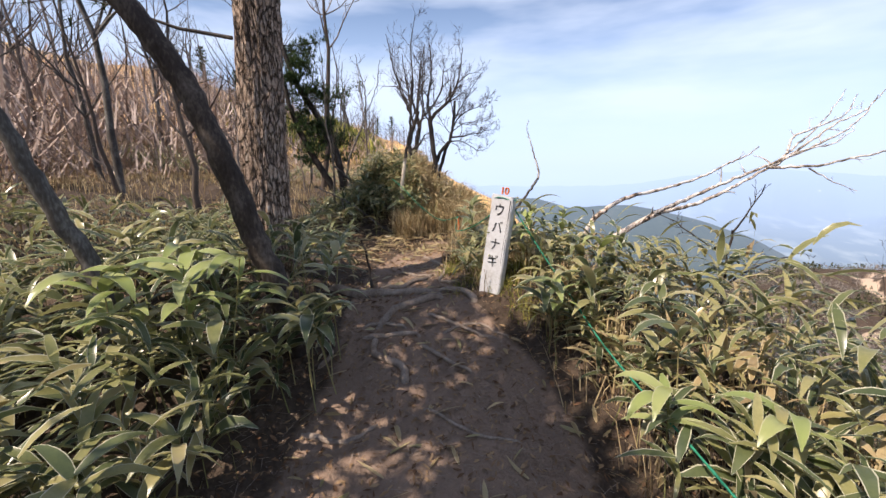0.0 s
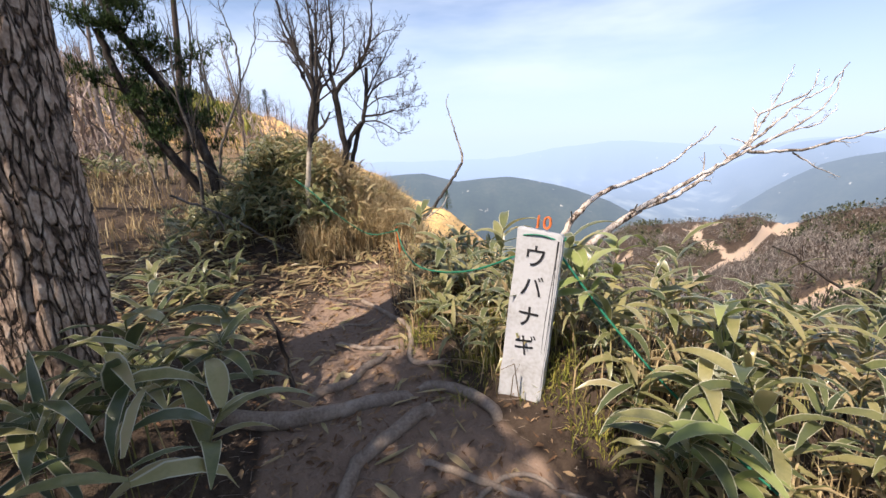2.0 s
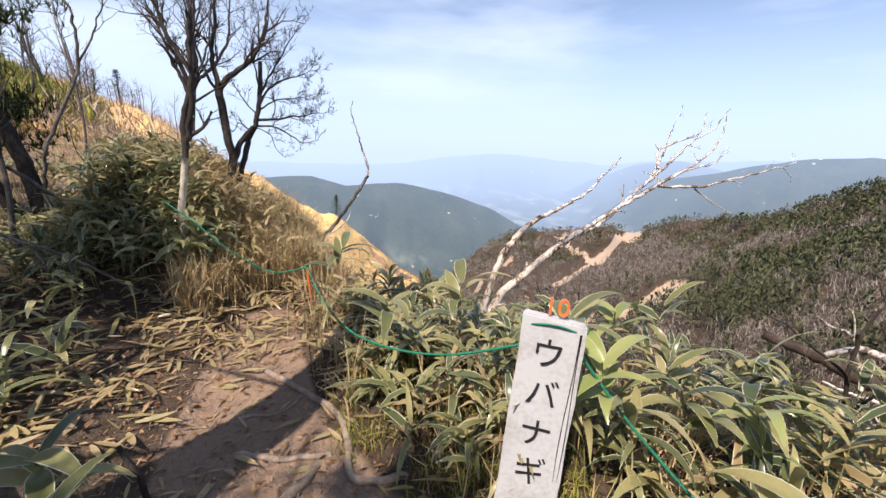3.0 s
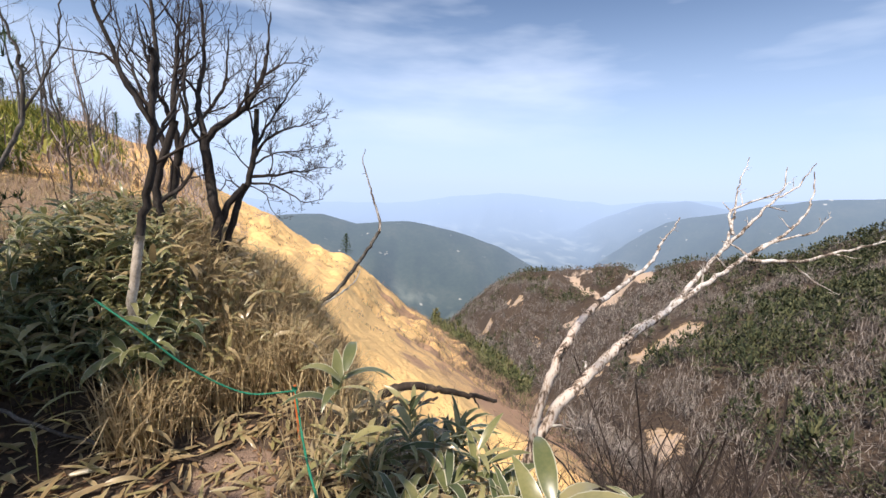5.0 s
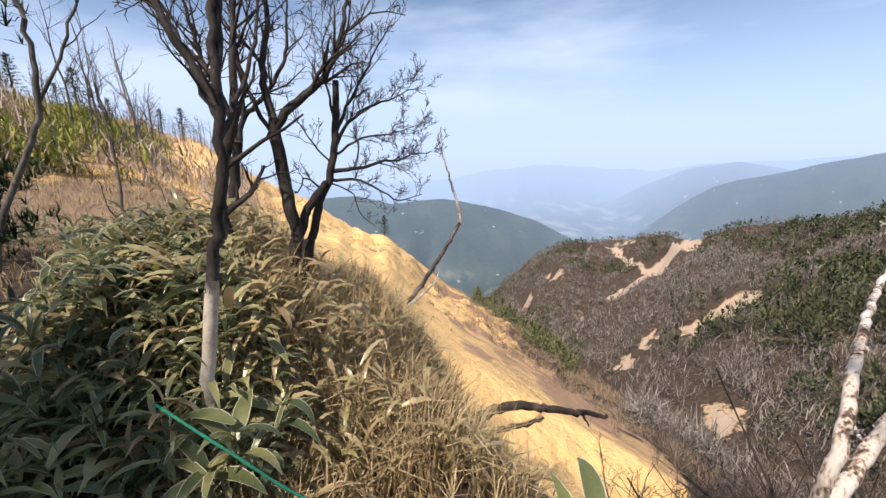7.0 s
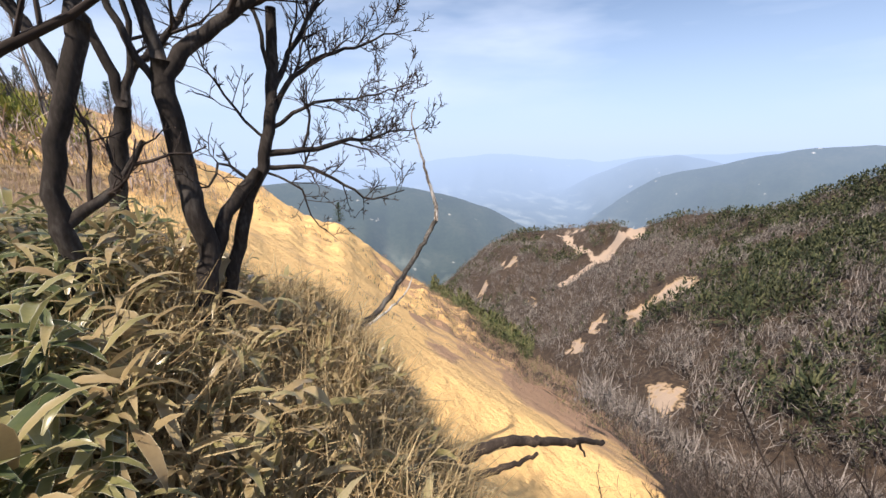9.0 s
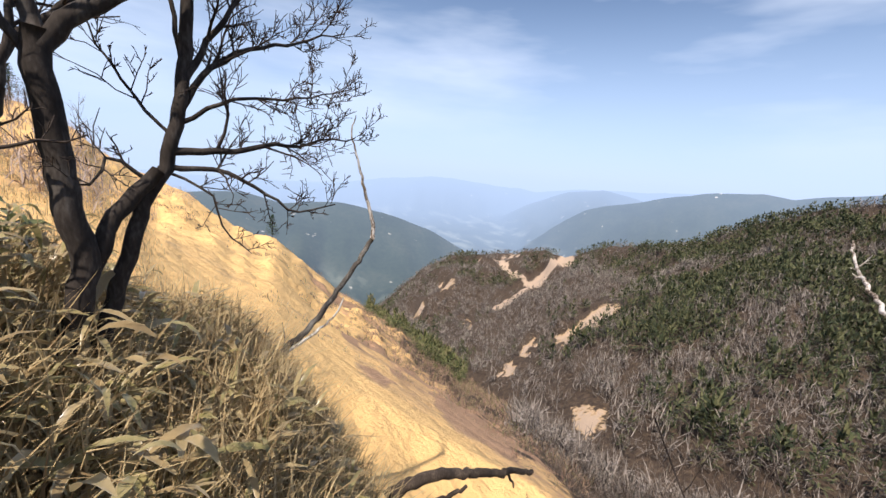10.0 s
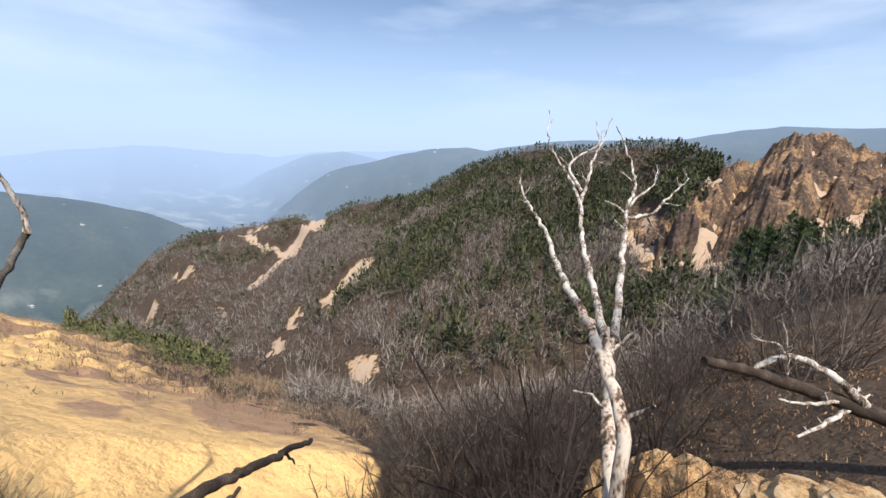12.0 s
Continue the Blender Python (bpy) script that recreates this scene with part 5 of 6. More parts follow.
def signpost():
    e = thing("signpost", (0.676, 3.272, 0.836), "leaning white wooden signpost with black katakana and orange number", "signpost")
    e.matrix_world = pose(0.676, 3.272, 0.836) @ pose(0, 0, 0, -3, 8.3, 0) @ pose(0, 0, 0, 0, 0, -43)
    bm = bmesh.new()
    bmesh.ops.create_cube(bm, size=1, matrix=Matrix.LocRotScale((0, 0, 0.425), None, (0.21, 0.06, 1.06)))
    bmesh.ops.bevel(bm, geom=bm.edges[:], offset=0.006, segments=2, affect="EDGES")
    bmesh.ops.subdivide_edges(bm, edges=[d for d in bm.edges if d.calc_length() > 0.5], cuts=14)
    for v in bm.verts:
        v.co.x += (noise.noise(v.co * 7) * 0.006)
        v.co.y += (noise.noise(v.co * 5 + Vector((3, 1, 2))) * 0.004)
        if v.co.z > 0.9:
            v.co.z += -v.co.x * 0.06
    me = bpy.data.meshes.new("board")
    bm.to_mesh(me)
    bm.free()
    me.materials.append(M_POST)
    part("board", me, M_POST, e)
    g = Geo()
    for x0, dx in ((0.082, 0.004), (0.092, -0.003)):
        z = np.linspace(0.1, 0.92, 14)
        g.tube(np.stack([x0 + dx * np.sin(z * 9), np.full(14, -0.0305), z], 1), np.linspace(0.0008, 0.0022, 14), 4)
    part("drying_crack", g, M_INK, e)
    for ch, z in zip("\u30a6\u30d0\u30ca\u30ae", (0.83, 0.688, 0.545, 0.403)):
        lettering(ch, 0.112, 0.001, "letter", M_INK, e, pose(-0.006 + (0.8 - z) * 0.01, -0.0335, z, 90, 0, 0))
    num = lettering("10", 0.085, 0.008, "number", M_ORANGE, e, pose(0.0, -0.005, 0.99, 90, 0, 0))
    tagged(num, "orange number ten")
    g = Geo()
    loop = [(0.111 * math.cos(a), 0.038 * math.sin(a), 0.93 + 0.008 * math.sin(3 * a)) for a in np.linspace(0, 2 * np.pi, 26)]
    g.tube(loop, np.full(26, 0.0035), 6)
    part("rope_loop", g, M_ROPE, e, "green rope tied round the top")


signpost()


def rope(label, pts):
    b = np.array(pts[0])
    e = thing("rope", b, label, "rope")
    g = Geo()
    c = curve(np.array(pts) - b, 0.04)
    r = np.full(len(c), 0.0055) * (1 + 0.15 * np.sin(np.arange(len(c)) * 1.7))
    g.tube(c, r, 7)
    part("strand", g, M_ROPE, e)


bare_tree("bare_sapling", "slender leafless sapling with forked twigs on the bank", SAPLING[0],
          [(SAPLING, 0.022, 0.012)], [([SAPLING[-2], (SAPLING[-2][0] + 0.22, 7.6, SAPLING[-2][2] + 0.45), (SAPLING[-2][0] + 0.3, 7.6, SAPLING[-2][2] + 0.9)], 0.01, 0.004, 5, 0.4), ([SAPLING[-1], (SAPLING[-1][0] - 0.15, 7.6, SAPLING[-1][2] + 0.6)], 0.01, 0.004, 6, 0.4)], M_BARK_GREY, M_TWIG, 39, depth=1)

rope("green guide rope slung from the signpost over the grass", [(0.78, 3.36, 1.68), (0.62, 3.7, 1.5), (0.45, 4.3, 1.34), (0.42, 5.0, 1.28), (0.46, 5.79, 1.3)])
rope("green guide rope running down from the signpost", [(0.9, 3.3, 1.66), (1.05, 3.15, 1.4), (1.2, 2.9, 1.15), (1.25, 2.2, 1.0), (1.3, 1.3, 0.95), (1.35, 0.3, 0.9)])
rope("green guide rope sagging between pole and tree", [(0.46, 5.79, 1.3), (0.2, 6.0, 1.24), (-0.1, 6.05, 1.45), (-0.32, 6.1, 1.68), (-0.52, 6.2, 1.85)])


def marker_pole():
    b = (0.47, 5.8, 0.85)
    e = thing("marker_pole", b, "short orange marker pole standing in bamboo grass", "pole")
    g = Geo()
    c = curve([(0.03, 0.0, -0.15), (0.01, 0, 0.2), (-0.01, 0, 0.48)], 0.05)
    g.tube(c, np.full(len(c), 0.011), 10)
    part("shaft", g, M_ORANGE, e)
    g = Geo()
    g.tube([(-0.01, 0, 0.45), (-0.01, 0, 0.475)], [0.016, 0.016], 10)
    part("rope_tie", g, M_ROPE, e)


marker_pole()


# ---- roots and litter on the trail ----


def root(pts, r0, r1, seed):
    r = np.random.default_rng(seed)
    p = np.array([(x, y, 0.0) for x, y in pts])
    c = curve(p, 0.05)
    c[:, :2] += np.cumsum(r.normal(0, 0.006, (len(c), 2)), 0)
    rad = limb_radii(len(c), r0, r1, r, 0.08)
    c[:, 2] = height(c[:, 0], c[:, 1]) + rad * 0.5
    c[0, 2] -= r0 * 1.6
    c[-1, 2] -= r1 * 2 + 0.01
    b = c[len(c) // 2].copy()
    g = Geo()
    g.tube(c - b, rad, 9)
    ob = new("tree_root", g.mesh("tree_root", M_ROOT))
    ob.location = b
    tagged(ob, "worn grey-brown tree root lying across the trail", "root", "roots on the trail")


for i, (pts, a, b) in enumerate([
        ([(0.02, 5.0), (0.1, 4.73), (0.24, 4.46), (0.28, 4.08), (0.24, 3.83), (0.44, 3.73)], 0.02, 0.018),
        ([(-0.75, 3.58), (-0.5, 3.54), (-0.18, 3.5), (0.06, 3.52), (0.24, 3.5)], 0.05, 0.034),
        ([(-0.22, 2.98), (-0.1, 3.14), (0.07, 3.26), (0.29, 3.37)], 0.03, 0.038),
        ([(-0.34, 3.73), (-0.04, 3.87), (0.19, 4.05)], 0.03, 0.02), ([(-0.2, 4.27), (0.01, 4.12), (0.2, 4.03)], 0.016, 0.014),
        ([(0.24, 3.6), (0.33, 3.55), (0.46, 3.36), (0.58, 3.22)], 0.03, 0.03), ([(-0.34, 2.99), (-0.18, 3.03), (0.02, 2.97)], 0.022, 0.014),
        ([(-0.21, 2.85), (-0.17, 2.65), (0.03, 2.56), (0.07, 2.4)], 0.024, 0.03), ([(-0.32, 2.86), (-0.11, 2.86), (0.12, 2.84)], 0.024, 0.016),
        ([(0.12, 2.8), (0.34, 2.59), (0.52, 2.46)], 0.018, 0.012), ([(0.16, 3.15), (0.42, 2.97), (0.72, 2.82)], 0.018, 0.012), ([(-0.54, 2.48), (-0.48, 2.62), (-0.58, 2.72)], 0.02, 0.014),
        ([(0.3, 2.9), (0.6, 2.95), (0.85, 2.75)], 0.013, 0.009), ([(-0.5, 2.0), (-0.25, 1.95), (-0.05, 2.1)], 0.02, 0.012), ([(0.2, 2.2), (0.5, 2.0), (0.8, 1.95)], 0.012, 0.008),
        ([(-0.3, 1.3), (-0.1, 1.5), (0.1, 1.62)], 0.014, 0.01), ([(-0.2, 4.55), (0.05, 4.5), (0.2, 4.62)], 0.012, 0.01)]):
    root(pts, a, b, 100 + i)
bare_tree("dead_sapling", "thin dead stem sticking out of the trail edge", (-0.45, 3.9, 0.9), [([(-0.43, 3.86, 0.85), (-0.45, 3.88, 1.05), (-0.47, 3.9, 1.2), (-0.52, 3.92, 1.32)], 0.014, 0.008)], [], M_BARK_DARK, M_TWIG, 38, category="dead tree")


def litter():
    r = np.random.default_rng(71)
    x, y = scatter(16000, -2.3, 1.6, -1.5, 6.6, lambda a, b: (trail_gap(a, b) < 0.12 * r.uniform(0, 3, len(a))) | (b > 4.3) & (a < 0.2), r)
    n = len(x)
    g = Geo()
    b = on_ground(x, y, -0.006)
    L = r.uniform(0.018, 0.06, n)
    v, f, uv = leaf_blades(b, r.uniform(0, 2 * np.pi, n), r.normal(0.15, 0.25, n), L, L * r.uniform(0.2, 0.5, n), r.normal(0.3, 0.6, n), 3)
    g.add(v, f, uv)
    tagged(new("leaf_litter", g.mesh("leaf_litter", M_LITTER)), "small brown dead leaves and bits strewn on the trail", "leaf litter", kind="stuff")
    x, y = scatter(420, -1.1, 1.6, -1.0, 5.8, lambda a, b: trail_gap(a, b) < 0.15, r)
    bx, by = scatter(1300, -2.2, 0.6, 4.4, 6.7, lambda a, b: trail_gap(a, b) > np.where(b > 5.1, -0.3, 0.02), r)
    x, y = np.r_[x, bx], np.r_[y, by]
    n = len(x)
    g = Geo()
    L = r.uniform(0.09, 0.2, n)
    v, f, uv = leaf_blades(on_ground(x, y, -0.012), r.uniform(0, 2 * np.pi, n), r.normal(0.1, 0.12, n), L, L * r.uniform(0.12, 0.2, n), r.normal(0.25, 0.4, n), 5)
    g.add(v, f, uv)
    tagged(new("fallen_bamboo_leaves", g.mesh("fallen_bamboo_leaves", M_DRYLEAF)), "pale withered bamboo leaves fallen on the trail", "leaf litter", kind="stuff")
    x, y = scatter(5200, -1.1, 1.6, -1.0, 5.8, lambda a, b: trail_gap(a, b) < 0.15, r)
    n = len(x)
    g = Geo()
    v, f = grass_blades(on_ground(x, y, -0.008), r.uniform(0, 2 * np.pi, n), 0.02 + 0.17 * r.uniform(0, 1, n) ** 3, np.full(n, 0.0035), r.normal(1.5, 0.08, n), r.normal(0, 0.12, n))
    g.add(v, f)
    tagged(new("fallen_twigs", g.mesh("fallen_twigs", M_ROOT)), "thin dry twigs scattered over the trail", "twig_spray", kind="stuff")


litter()

# ---- bamboo grass along the trail and on the bank ----
rs = np.random.default_rng(81)


def edge_tall(x, y):
    """The stand on the valley side: low at the tread, waist-high towards the lip, lower along the walk."""
    return np.interp(y, [0, 1.6, 2.8, 3.6, 5], [0.85, 0.8, 0.6, 0.5, 0.36]) * np.clip(0.4 + 0.75 * trail_gap(x, y), 0.4, 1.0) * (1 + 1.2 * fbm(x / 0.6, y / 0.6, 44, 2))


x, y = scatter(1500, -4.2, -0.3, -2.2, 5.6, lambda a, b: ((b < 4.2) & (a > -3.4 + 0.25 * b) | (b < 1.5) | (rs.uniform(0, 1, len(a)) < 0.2)) & (trail_gap(a, b) > 0.02 + 0.3 * ((b > 3.7) & (b < 6.2))) & (a < 0.1) & (np.hypot(a + 1.27, b - 3.62) > 0.3), rs)
bamboo_grass("bamboo_grass_bank", "dense green dwarf bamboo with pale leaf edges on the uphill bank", x, y, 0.44 + 0.5 * np.clip(fbm(x / 0.7, y / 0.7, 43, 2), -0.4, 0.4), M_SASA, 82, 7, 0.27, 5, dull=1.25)
x, y = scatter(1300, 0.4, 4.2, -2.0, 5.4, lambda a, b: (trail_gap(a, b) > 0.04) & (a > 0.45) & (a < np.interp(b, LIP_Y, LIP_X) + 1.2) & (np.hypot(a - 0.62, b - 3.0) > 0.38), rs)
bamboo_grass("bamboo_grass_edge", "green and yellowing dwarf bamboo on the valley side of the trail", x, y, edge_tall(x, y), M_SASA, 83, 7, 0.23, 5, dull=1.15)
x, y = scatter(700, 0.4, 4.2, -2.0, 5.6, lambda a, b: (trail_gap(a, b) > 0.04) & (a > 0.45) & (a < np.interp(b, LIP_Y, LIP_X) + 1.5) & (np.hypot(a - 0.62, b - 3.0) > 0.38), rs)
bamboo_grass("withered_bamboo_edge", "straw-coloured withered dwarf bamboo on the valley side", x, y, edge_tall(x, y) * 0.8, M_DRYLEAF, 84, 6, 0.19, 4)
x, y = scatter(900, -1.6, 0.35, 6.35, 9.6, lambda a, b: (a < np.where(b < 7.0, -0.15, -0.3)) & (a > -1.35) & (np.hypot(a - 0.2, b - 5.85) > 0.6), rs)
bamboo_grass("bamboo_grass_crest", "tall drooping dwarf bamboo crowding the top of the mound", x, y, 0.5, M_SASA, 93, 8, 0.2, 5, dull=1.35)
x, y = scatter(260, -1.3, 0.35, 6.5, 9.4, lambda a, b: a < 0.3, rs)
bamboo_grass("withered_bamboo_crest", "straw-coloured withered dwarf bamboo among the green on the mound", x, y, 0.52, M_DRYLEAF, 94, 6, 0.19, 5, dull=1.3)
x, y = scatter(1300, -3.2, 0.3, 5.7, 9.6, lambda a, b: (a > -1.9) & ((b > 6.5) | (rs.uniform(0, 1, len(a)) < 0.12)) & (trail_gap(a, b) > np.where(b < 6.3, 0.3, 0.1)) & (a < np.where(b > 6.4, -0.55, -0.35) + 0.1 * rs.normal(0, 1, len(a))) & (np.hypot(a - 0.2, b - 5.85) > 0.45), rs)
bamboo_grass("bamboo_grass_mound", "tall green dwarf bamboo covering the mound round the bare trees", x, y, 0.36, M_SASA, 85, 6, 0.2, 4)
x, y = scatter(1100, -0.9, 1.9, 6.0, 10.6, lambda a, b: (a < np.interp(b, LIP_Y, LIP_X) + 0.55) & (a > -0.75 + 0.05 * b) & (np.hypot(a - 0.25, b - 5.85) > 0.5), rs)
bamboo_grass("withered_bamboo_lip", "drooping straw-coloured dwarf bamboo along the slip edge", x, y, 0.34, M_DRYLEAF, 86, 6, 0.18, 4, dull=1.2)
x, y = scatter(1500, -9, -2.0, 3.0, 13, lambda a, b: ((a < -3.6) | (b > 10.0)) & (fbm(a / 2, b / 2, 19, 2) > 0.12), rs)
bamboo_grass("bamboo_grass_hill", "dwarf bamboo undergrowth on the wooded hillside", x, y, 0.5, M_SASA, 87, 5, 0.26, 4, False)
x, y = scatter(2600, -0.6, 2.6, 6.0, 11.2, lambda a, b: (a < np.interp(b, LIP_Y, LIP_X) + np.interp(b, [6, 7, 8.5, 10, 11], [0.3, 0.6, 1.0, 1.2, 0.8])) & (a > -0.5) & (np.hypot(a - 0.25, b - 5.85) > 0.5), rs)
dry_tufts("dry_grass_lip", "long dry straw-coloured grass hanging over the slip edge", x, y, 0.52, M_DRYGRASS, 88, 22, 0.07, 0.55, 0.0075)
x, y = scatter(420, 0.3, 3.6, -1, 6.0, lambda a, b: (trail_gap(a, b) > 0.0) & (a < np.interp(b, LIP_Y, LIP_X) + 1.6) & (np.hypot(a - 0.66, b - 3.05) > 0.3), rs)
dry_tufts("dry_grass_edge", "dry straw-coloured grass among the dwarf bamboo", x, y, 0.4, M_DRYGRASS, 89, 20)
x, y = scatter(90, 0.3, 1.1, 2.9, 4.6, lambda a, b: (trail_gap(a, b) > -0.12) & (np.hypot(a - 0.66, b - 3.05) > 0.2), rs)
dry_tufts("green_grass_tufts", "yellow-green grass tufts round the foot of the signpost", x, y, 0.14, M_MOSS, 90, 40, 0.05, 0.9, 0.004)
x, y = scatter(5000, -16, 2.5, 3, 34, lambda a, b: (a < -2) | (b > 10.5) & (a < 0.5), rs)
dry_tufts("dry_grass_hill", "pale dry grass on the hillside under bare trees", x, y, 0.3, M_DRYGRASS, 91, 12, 0.2, 0.8, 0.01)
x, y = scatter(2200, 3.0, 16, -6, 5.0, lambda a, b: (np.degrees(np.arctan2(a - EX, b - EY)) > 96) & (np.hypot(a - EX, b - EY) > 4.5), rs)
dry_tufts("brown_grass_slope", "short matted brown grass on the slope under the shrubs", x, y, 0.1, M_LITTER, 92, 12, 0.14, 1.2, 0.014)


# ---- single dwarf bamboo plants beside the trail ----


def bamboo_plant(seed, n, tall, size, mat=None):
    r = np.random.default_rng(seed)
    e = thing("bamboo_plant", (0, 0, 0), "dwarf bamboo plant with broad drooping green leaves", "bamboo grass", "dwarf bamboo beside the trail")
    g = Geo()
    top = np.array([r.normal(0, 0.06), r.normal(0, 0.06), tall])
    g.tube([(0, 0, -0.06), top * 0.5 + r.normal(0, 0.015, 3), top], [0.0042, 0.0036, 0.0028], 6)
    part("culm", g, M_STEM, e)
    for i in range(n):
        q = Geo()
        L = size * r.uniform(0.75, 1.15)
        b = top * (1 - 0.06 * i * r.uniform(0.5, 1.0))
        v, f, uv = leaf_blades(b[None], np.array([i * 2.4 + r.normal(0, 0.3)]), np.array([r.normal(0.5, 0.2)]), np.array([L]), np.array([L * r.uniform(0.2, 0.26)]), np.array([r.uniform(1.0, 2.1)]), 8)
        q.add(v, f, uv)
        part("leaf", q, mat or M_SASA, e)
    return e


rp = np.random.default_rng(95)
spots = [(-0.5, 2.3), (-0.42, 2.42), (-0.36, 2.3), (-0.45, 2.15), (-0.58, 2.1), (-0.4, 2.6), (-0.78, 1.35), (-0.95, 1.1), (-1.15, 1.6), (-0.85, 1.9), (-1.2, 0.9), (-1.4, 1.3), (-0.75, 2.25), (-1.0, 2.1), (-0.72, 2.85), (-0.85, 3.2), (-0.7, 3.55), (-0.95, 0.6), (-1.5, 2.0), (-0.62, 4.0), (-0.52, 2.35), (-0.62, 2.3), (-0.5, 2.6), (-1.1, 2.7), (-1.6, 0.6),
         (1.25, 2.0), (1.4, 2.45), (1.5, 1.7), (1.2, 2.75), (1.45, 3.0), (1.05, 3.1), (1.7, 2.3), (1.1, 3.55), (1.35, 1.3), (1.6, 1.0), (1.55, 2.85), (1.9, 2.9), (1.05, 2.6), (0.5, 5.5), (-0.35, 6.3), (-0.5, 6.45), (-0.3, 6.5), (1.25, 3.85), (0.62, 4.3), (0.95, 4.2)]
spots = [s for s in spots if math.hypot(s[0] - 0.6, s[1] - 2.95) > 0.45]
models = [bamboo_plant(200 + k, 6 + k % 3, 0.42 + 0.07 * (k % 4), 0.26 + 0.02 * (k % 3)) for k in range(6)]
for i, (px, py) in enumerate(spots):
    m = pose(px, py, float(height(px, py)[0]), rp.normal(0, 6), rp.normal(0, 6), rp.uniform(0, 360))
    if i < 6:
        models[i].matrix_world = m
    else:
        copy_thing(models[i % 6], m)
# Taller plants whose brighter leaf colour stands in for direct sun.
fresh = bamboo_plant(210, 8, 0.82, 0.34, M_SUNLIT_LEAF)
for i, (px, py) in enumerate([(-1.0, 1.96), (-1.12, 1.86), (-0.9, 2.08), (-1.2, 2.1), (-1.3, 1.75), (1.43, 2.8), (1.06, 2.47), (1.2, 3.3), (1.32, 3.42), (1.3, 1.5), (1.5, 1.25)]):
    m = pose(px, py, float(height(px, py)[0]), rp.normal(0, 6), rp.normal(0, 6), rp.uniform(0, 360))
    c = copy_thing(fresh, m) if i else fresh
    c.matrix_world = m
    k = 1.0 if px < 0 else 0.72
    c.scale = (k, k, k)
    tagged(c, "tall dwarf bamboo plant with broad light-green leaves coloured as sunlit", group="fresh bamboo beside the trail")

# ---- bare shrubs on the valley slope ----


def bare_shrub(seed, tall, stems, label, group, mat=M_SHRUB, name="bare_shrub", category="shrub", depth=2, count=4, thick=0.012):
    r = np.random.default_rng(seed)
    e = thing(name, (0, 0, 0), label, category, group)
    q = Geo()
    for i in range(stems):
        g = Geo()
        a = r.uniform(0, 2 * np.pi)
        d = np.array([math.sin(a) * r.uniform(0.1, 0.7), math.cos(a) * r.uniform(0.1, 0.7), 1.0])
        L = tall * r.uniform(0.6, 1.0)
        line = [np.array([math.sin(a) * 0.06, math.cos(a) * 0.06, -0.3])]
        for _ in range(5):
            d = d + r.normal(0, 0.14, 3)
            d /= np.linalg.norm(d)
            line.append(line[-1] + d * L / 5)
        g.tube(line, np.linspace(thick * r.uniform(0.7, 1.3), thick * 0.3, 6), 5)
        part("stem", g, mat, e)
        sprout(q, line, thick, thick * 0.3, r, count, L * 0.5, depth, 0.3, 0.8, 0.25, 3)
    tagged(part("twig_spray", q, mat, e), kind="stuff")
    return e


SHRUB = "leafless brown shrub with dense thin twigs on the valley slope"
shrubs = [bare_shrub(300 + k, 1.5 + 0.25 * (k % 4), 6 + k % 3, SHRUB, "shrubs on the valley slope") for k in range(6)]
rq = np.random.default_rng(301)
placed = 0
for i in range(900):
    az, r = rq.uniform(57, 120), 4.6 * math.exp(rq.uniform(0, 1) * 2.1)
    if az < 64 and r < 9 or az > 103 and r < 8.5 or 88 < az < 103 and r < 5.2:
        continue
    px, py = EX + r * math.sin(radians(az)), EY + r * math.cos(radians(az))
    s = rq.uniform(0.75, 1.25) * (0.62 if r < 8 else 1.0) * (1.0 + 0.012 * r)
    m = pose(px, py, float(height(px, py)[0]), rq.normal(0, 7), rq.normal(0, 7), rq.uniform(0, 360))
    if placed < 6:
        shrubs[placed].matrix_world = m
        shrubs[placed].scale = (s, s, s)
    else:
        c = copy_thing(shrubs[placed % 6], m)
        c.scale = (s, s, s)
    placed += 1
    if placed >= 160:
        break
dark_shrub = bare_shrub(321, 1.1, 7, "tangled dark leafless shrub under the bleached tree", "dark shrubs under the dead tree", M_TWIG, count=5, thick=0.011)
rd = np.random.default_rng(322)
for k in range(85):
    az, r = rd.uniform(60, 116), rd.uniform(3.8, 15.0)
    if r < 4.8 and k % 2:
        r += 4.5
    px, py = EX + r * math.sin(radians(az)), EY + r * math.cos(radians(az))
    s = rd.uniform(0.6, 1.25) * (1.35 if r > 6 else 1.0)
    m = pose(px, py, float(height(px, py)[0]), rd.normal(0, 10), rd.normal(0, 10), rd.uniform(0, 360))
    c = copy_thing(dark_shrub, m) if k else dark_shrub
    c.matrix_world = m
    c.scale = (s, s, s)
near_shrub = bare_shrub(320, 0.95, 5, "small leafless shrub standing beyond the signpost", "", M_TWIG, count=5, thick=0.009)
near_shrub.matrix_world = pose(3.1, 4.6, float(height(3.1, 4.6)[0]))
big_bush = bare_shrub(323, 3.9, 10, "tall dark leafless bush with dense fine twigs on the slope", "tall bushes on the slope", M_TWIG, count=6, thick=0.026)
for k, (px, py, s) in enumerate([(4.5, 5.85, 1.0), (5.3, 5.1, 0.8), (5.6, 6.6, 0.85), (6.4, 5.4, 0.9), (7.0, 4.2, 0.8), (7.6, 6.3, 0.9), (6.2, 7.6, 0.7)]):
    m = pose(px, py, float(height(px, py)[0]), 0, 0, 80 * k)
    c = copy_thing(big_bush, m) if k else big_bush
    c.matrix_world = m
    c.scale = (s, s, s)
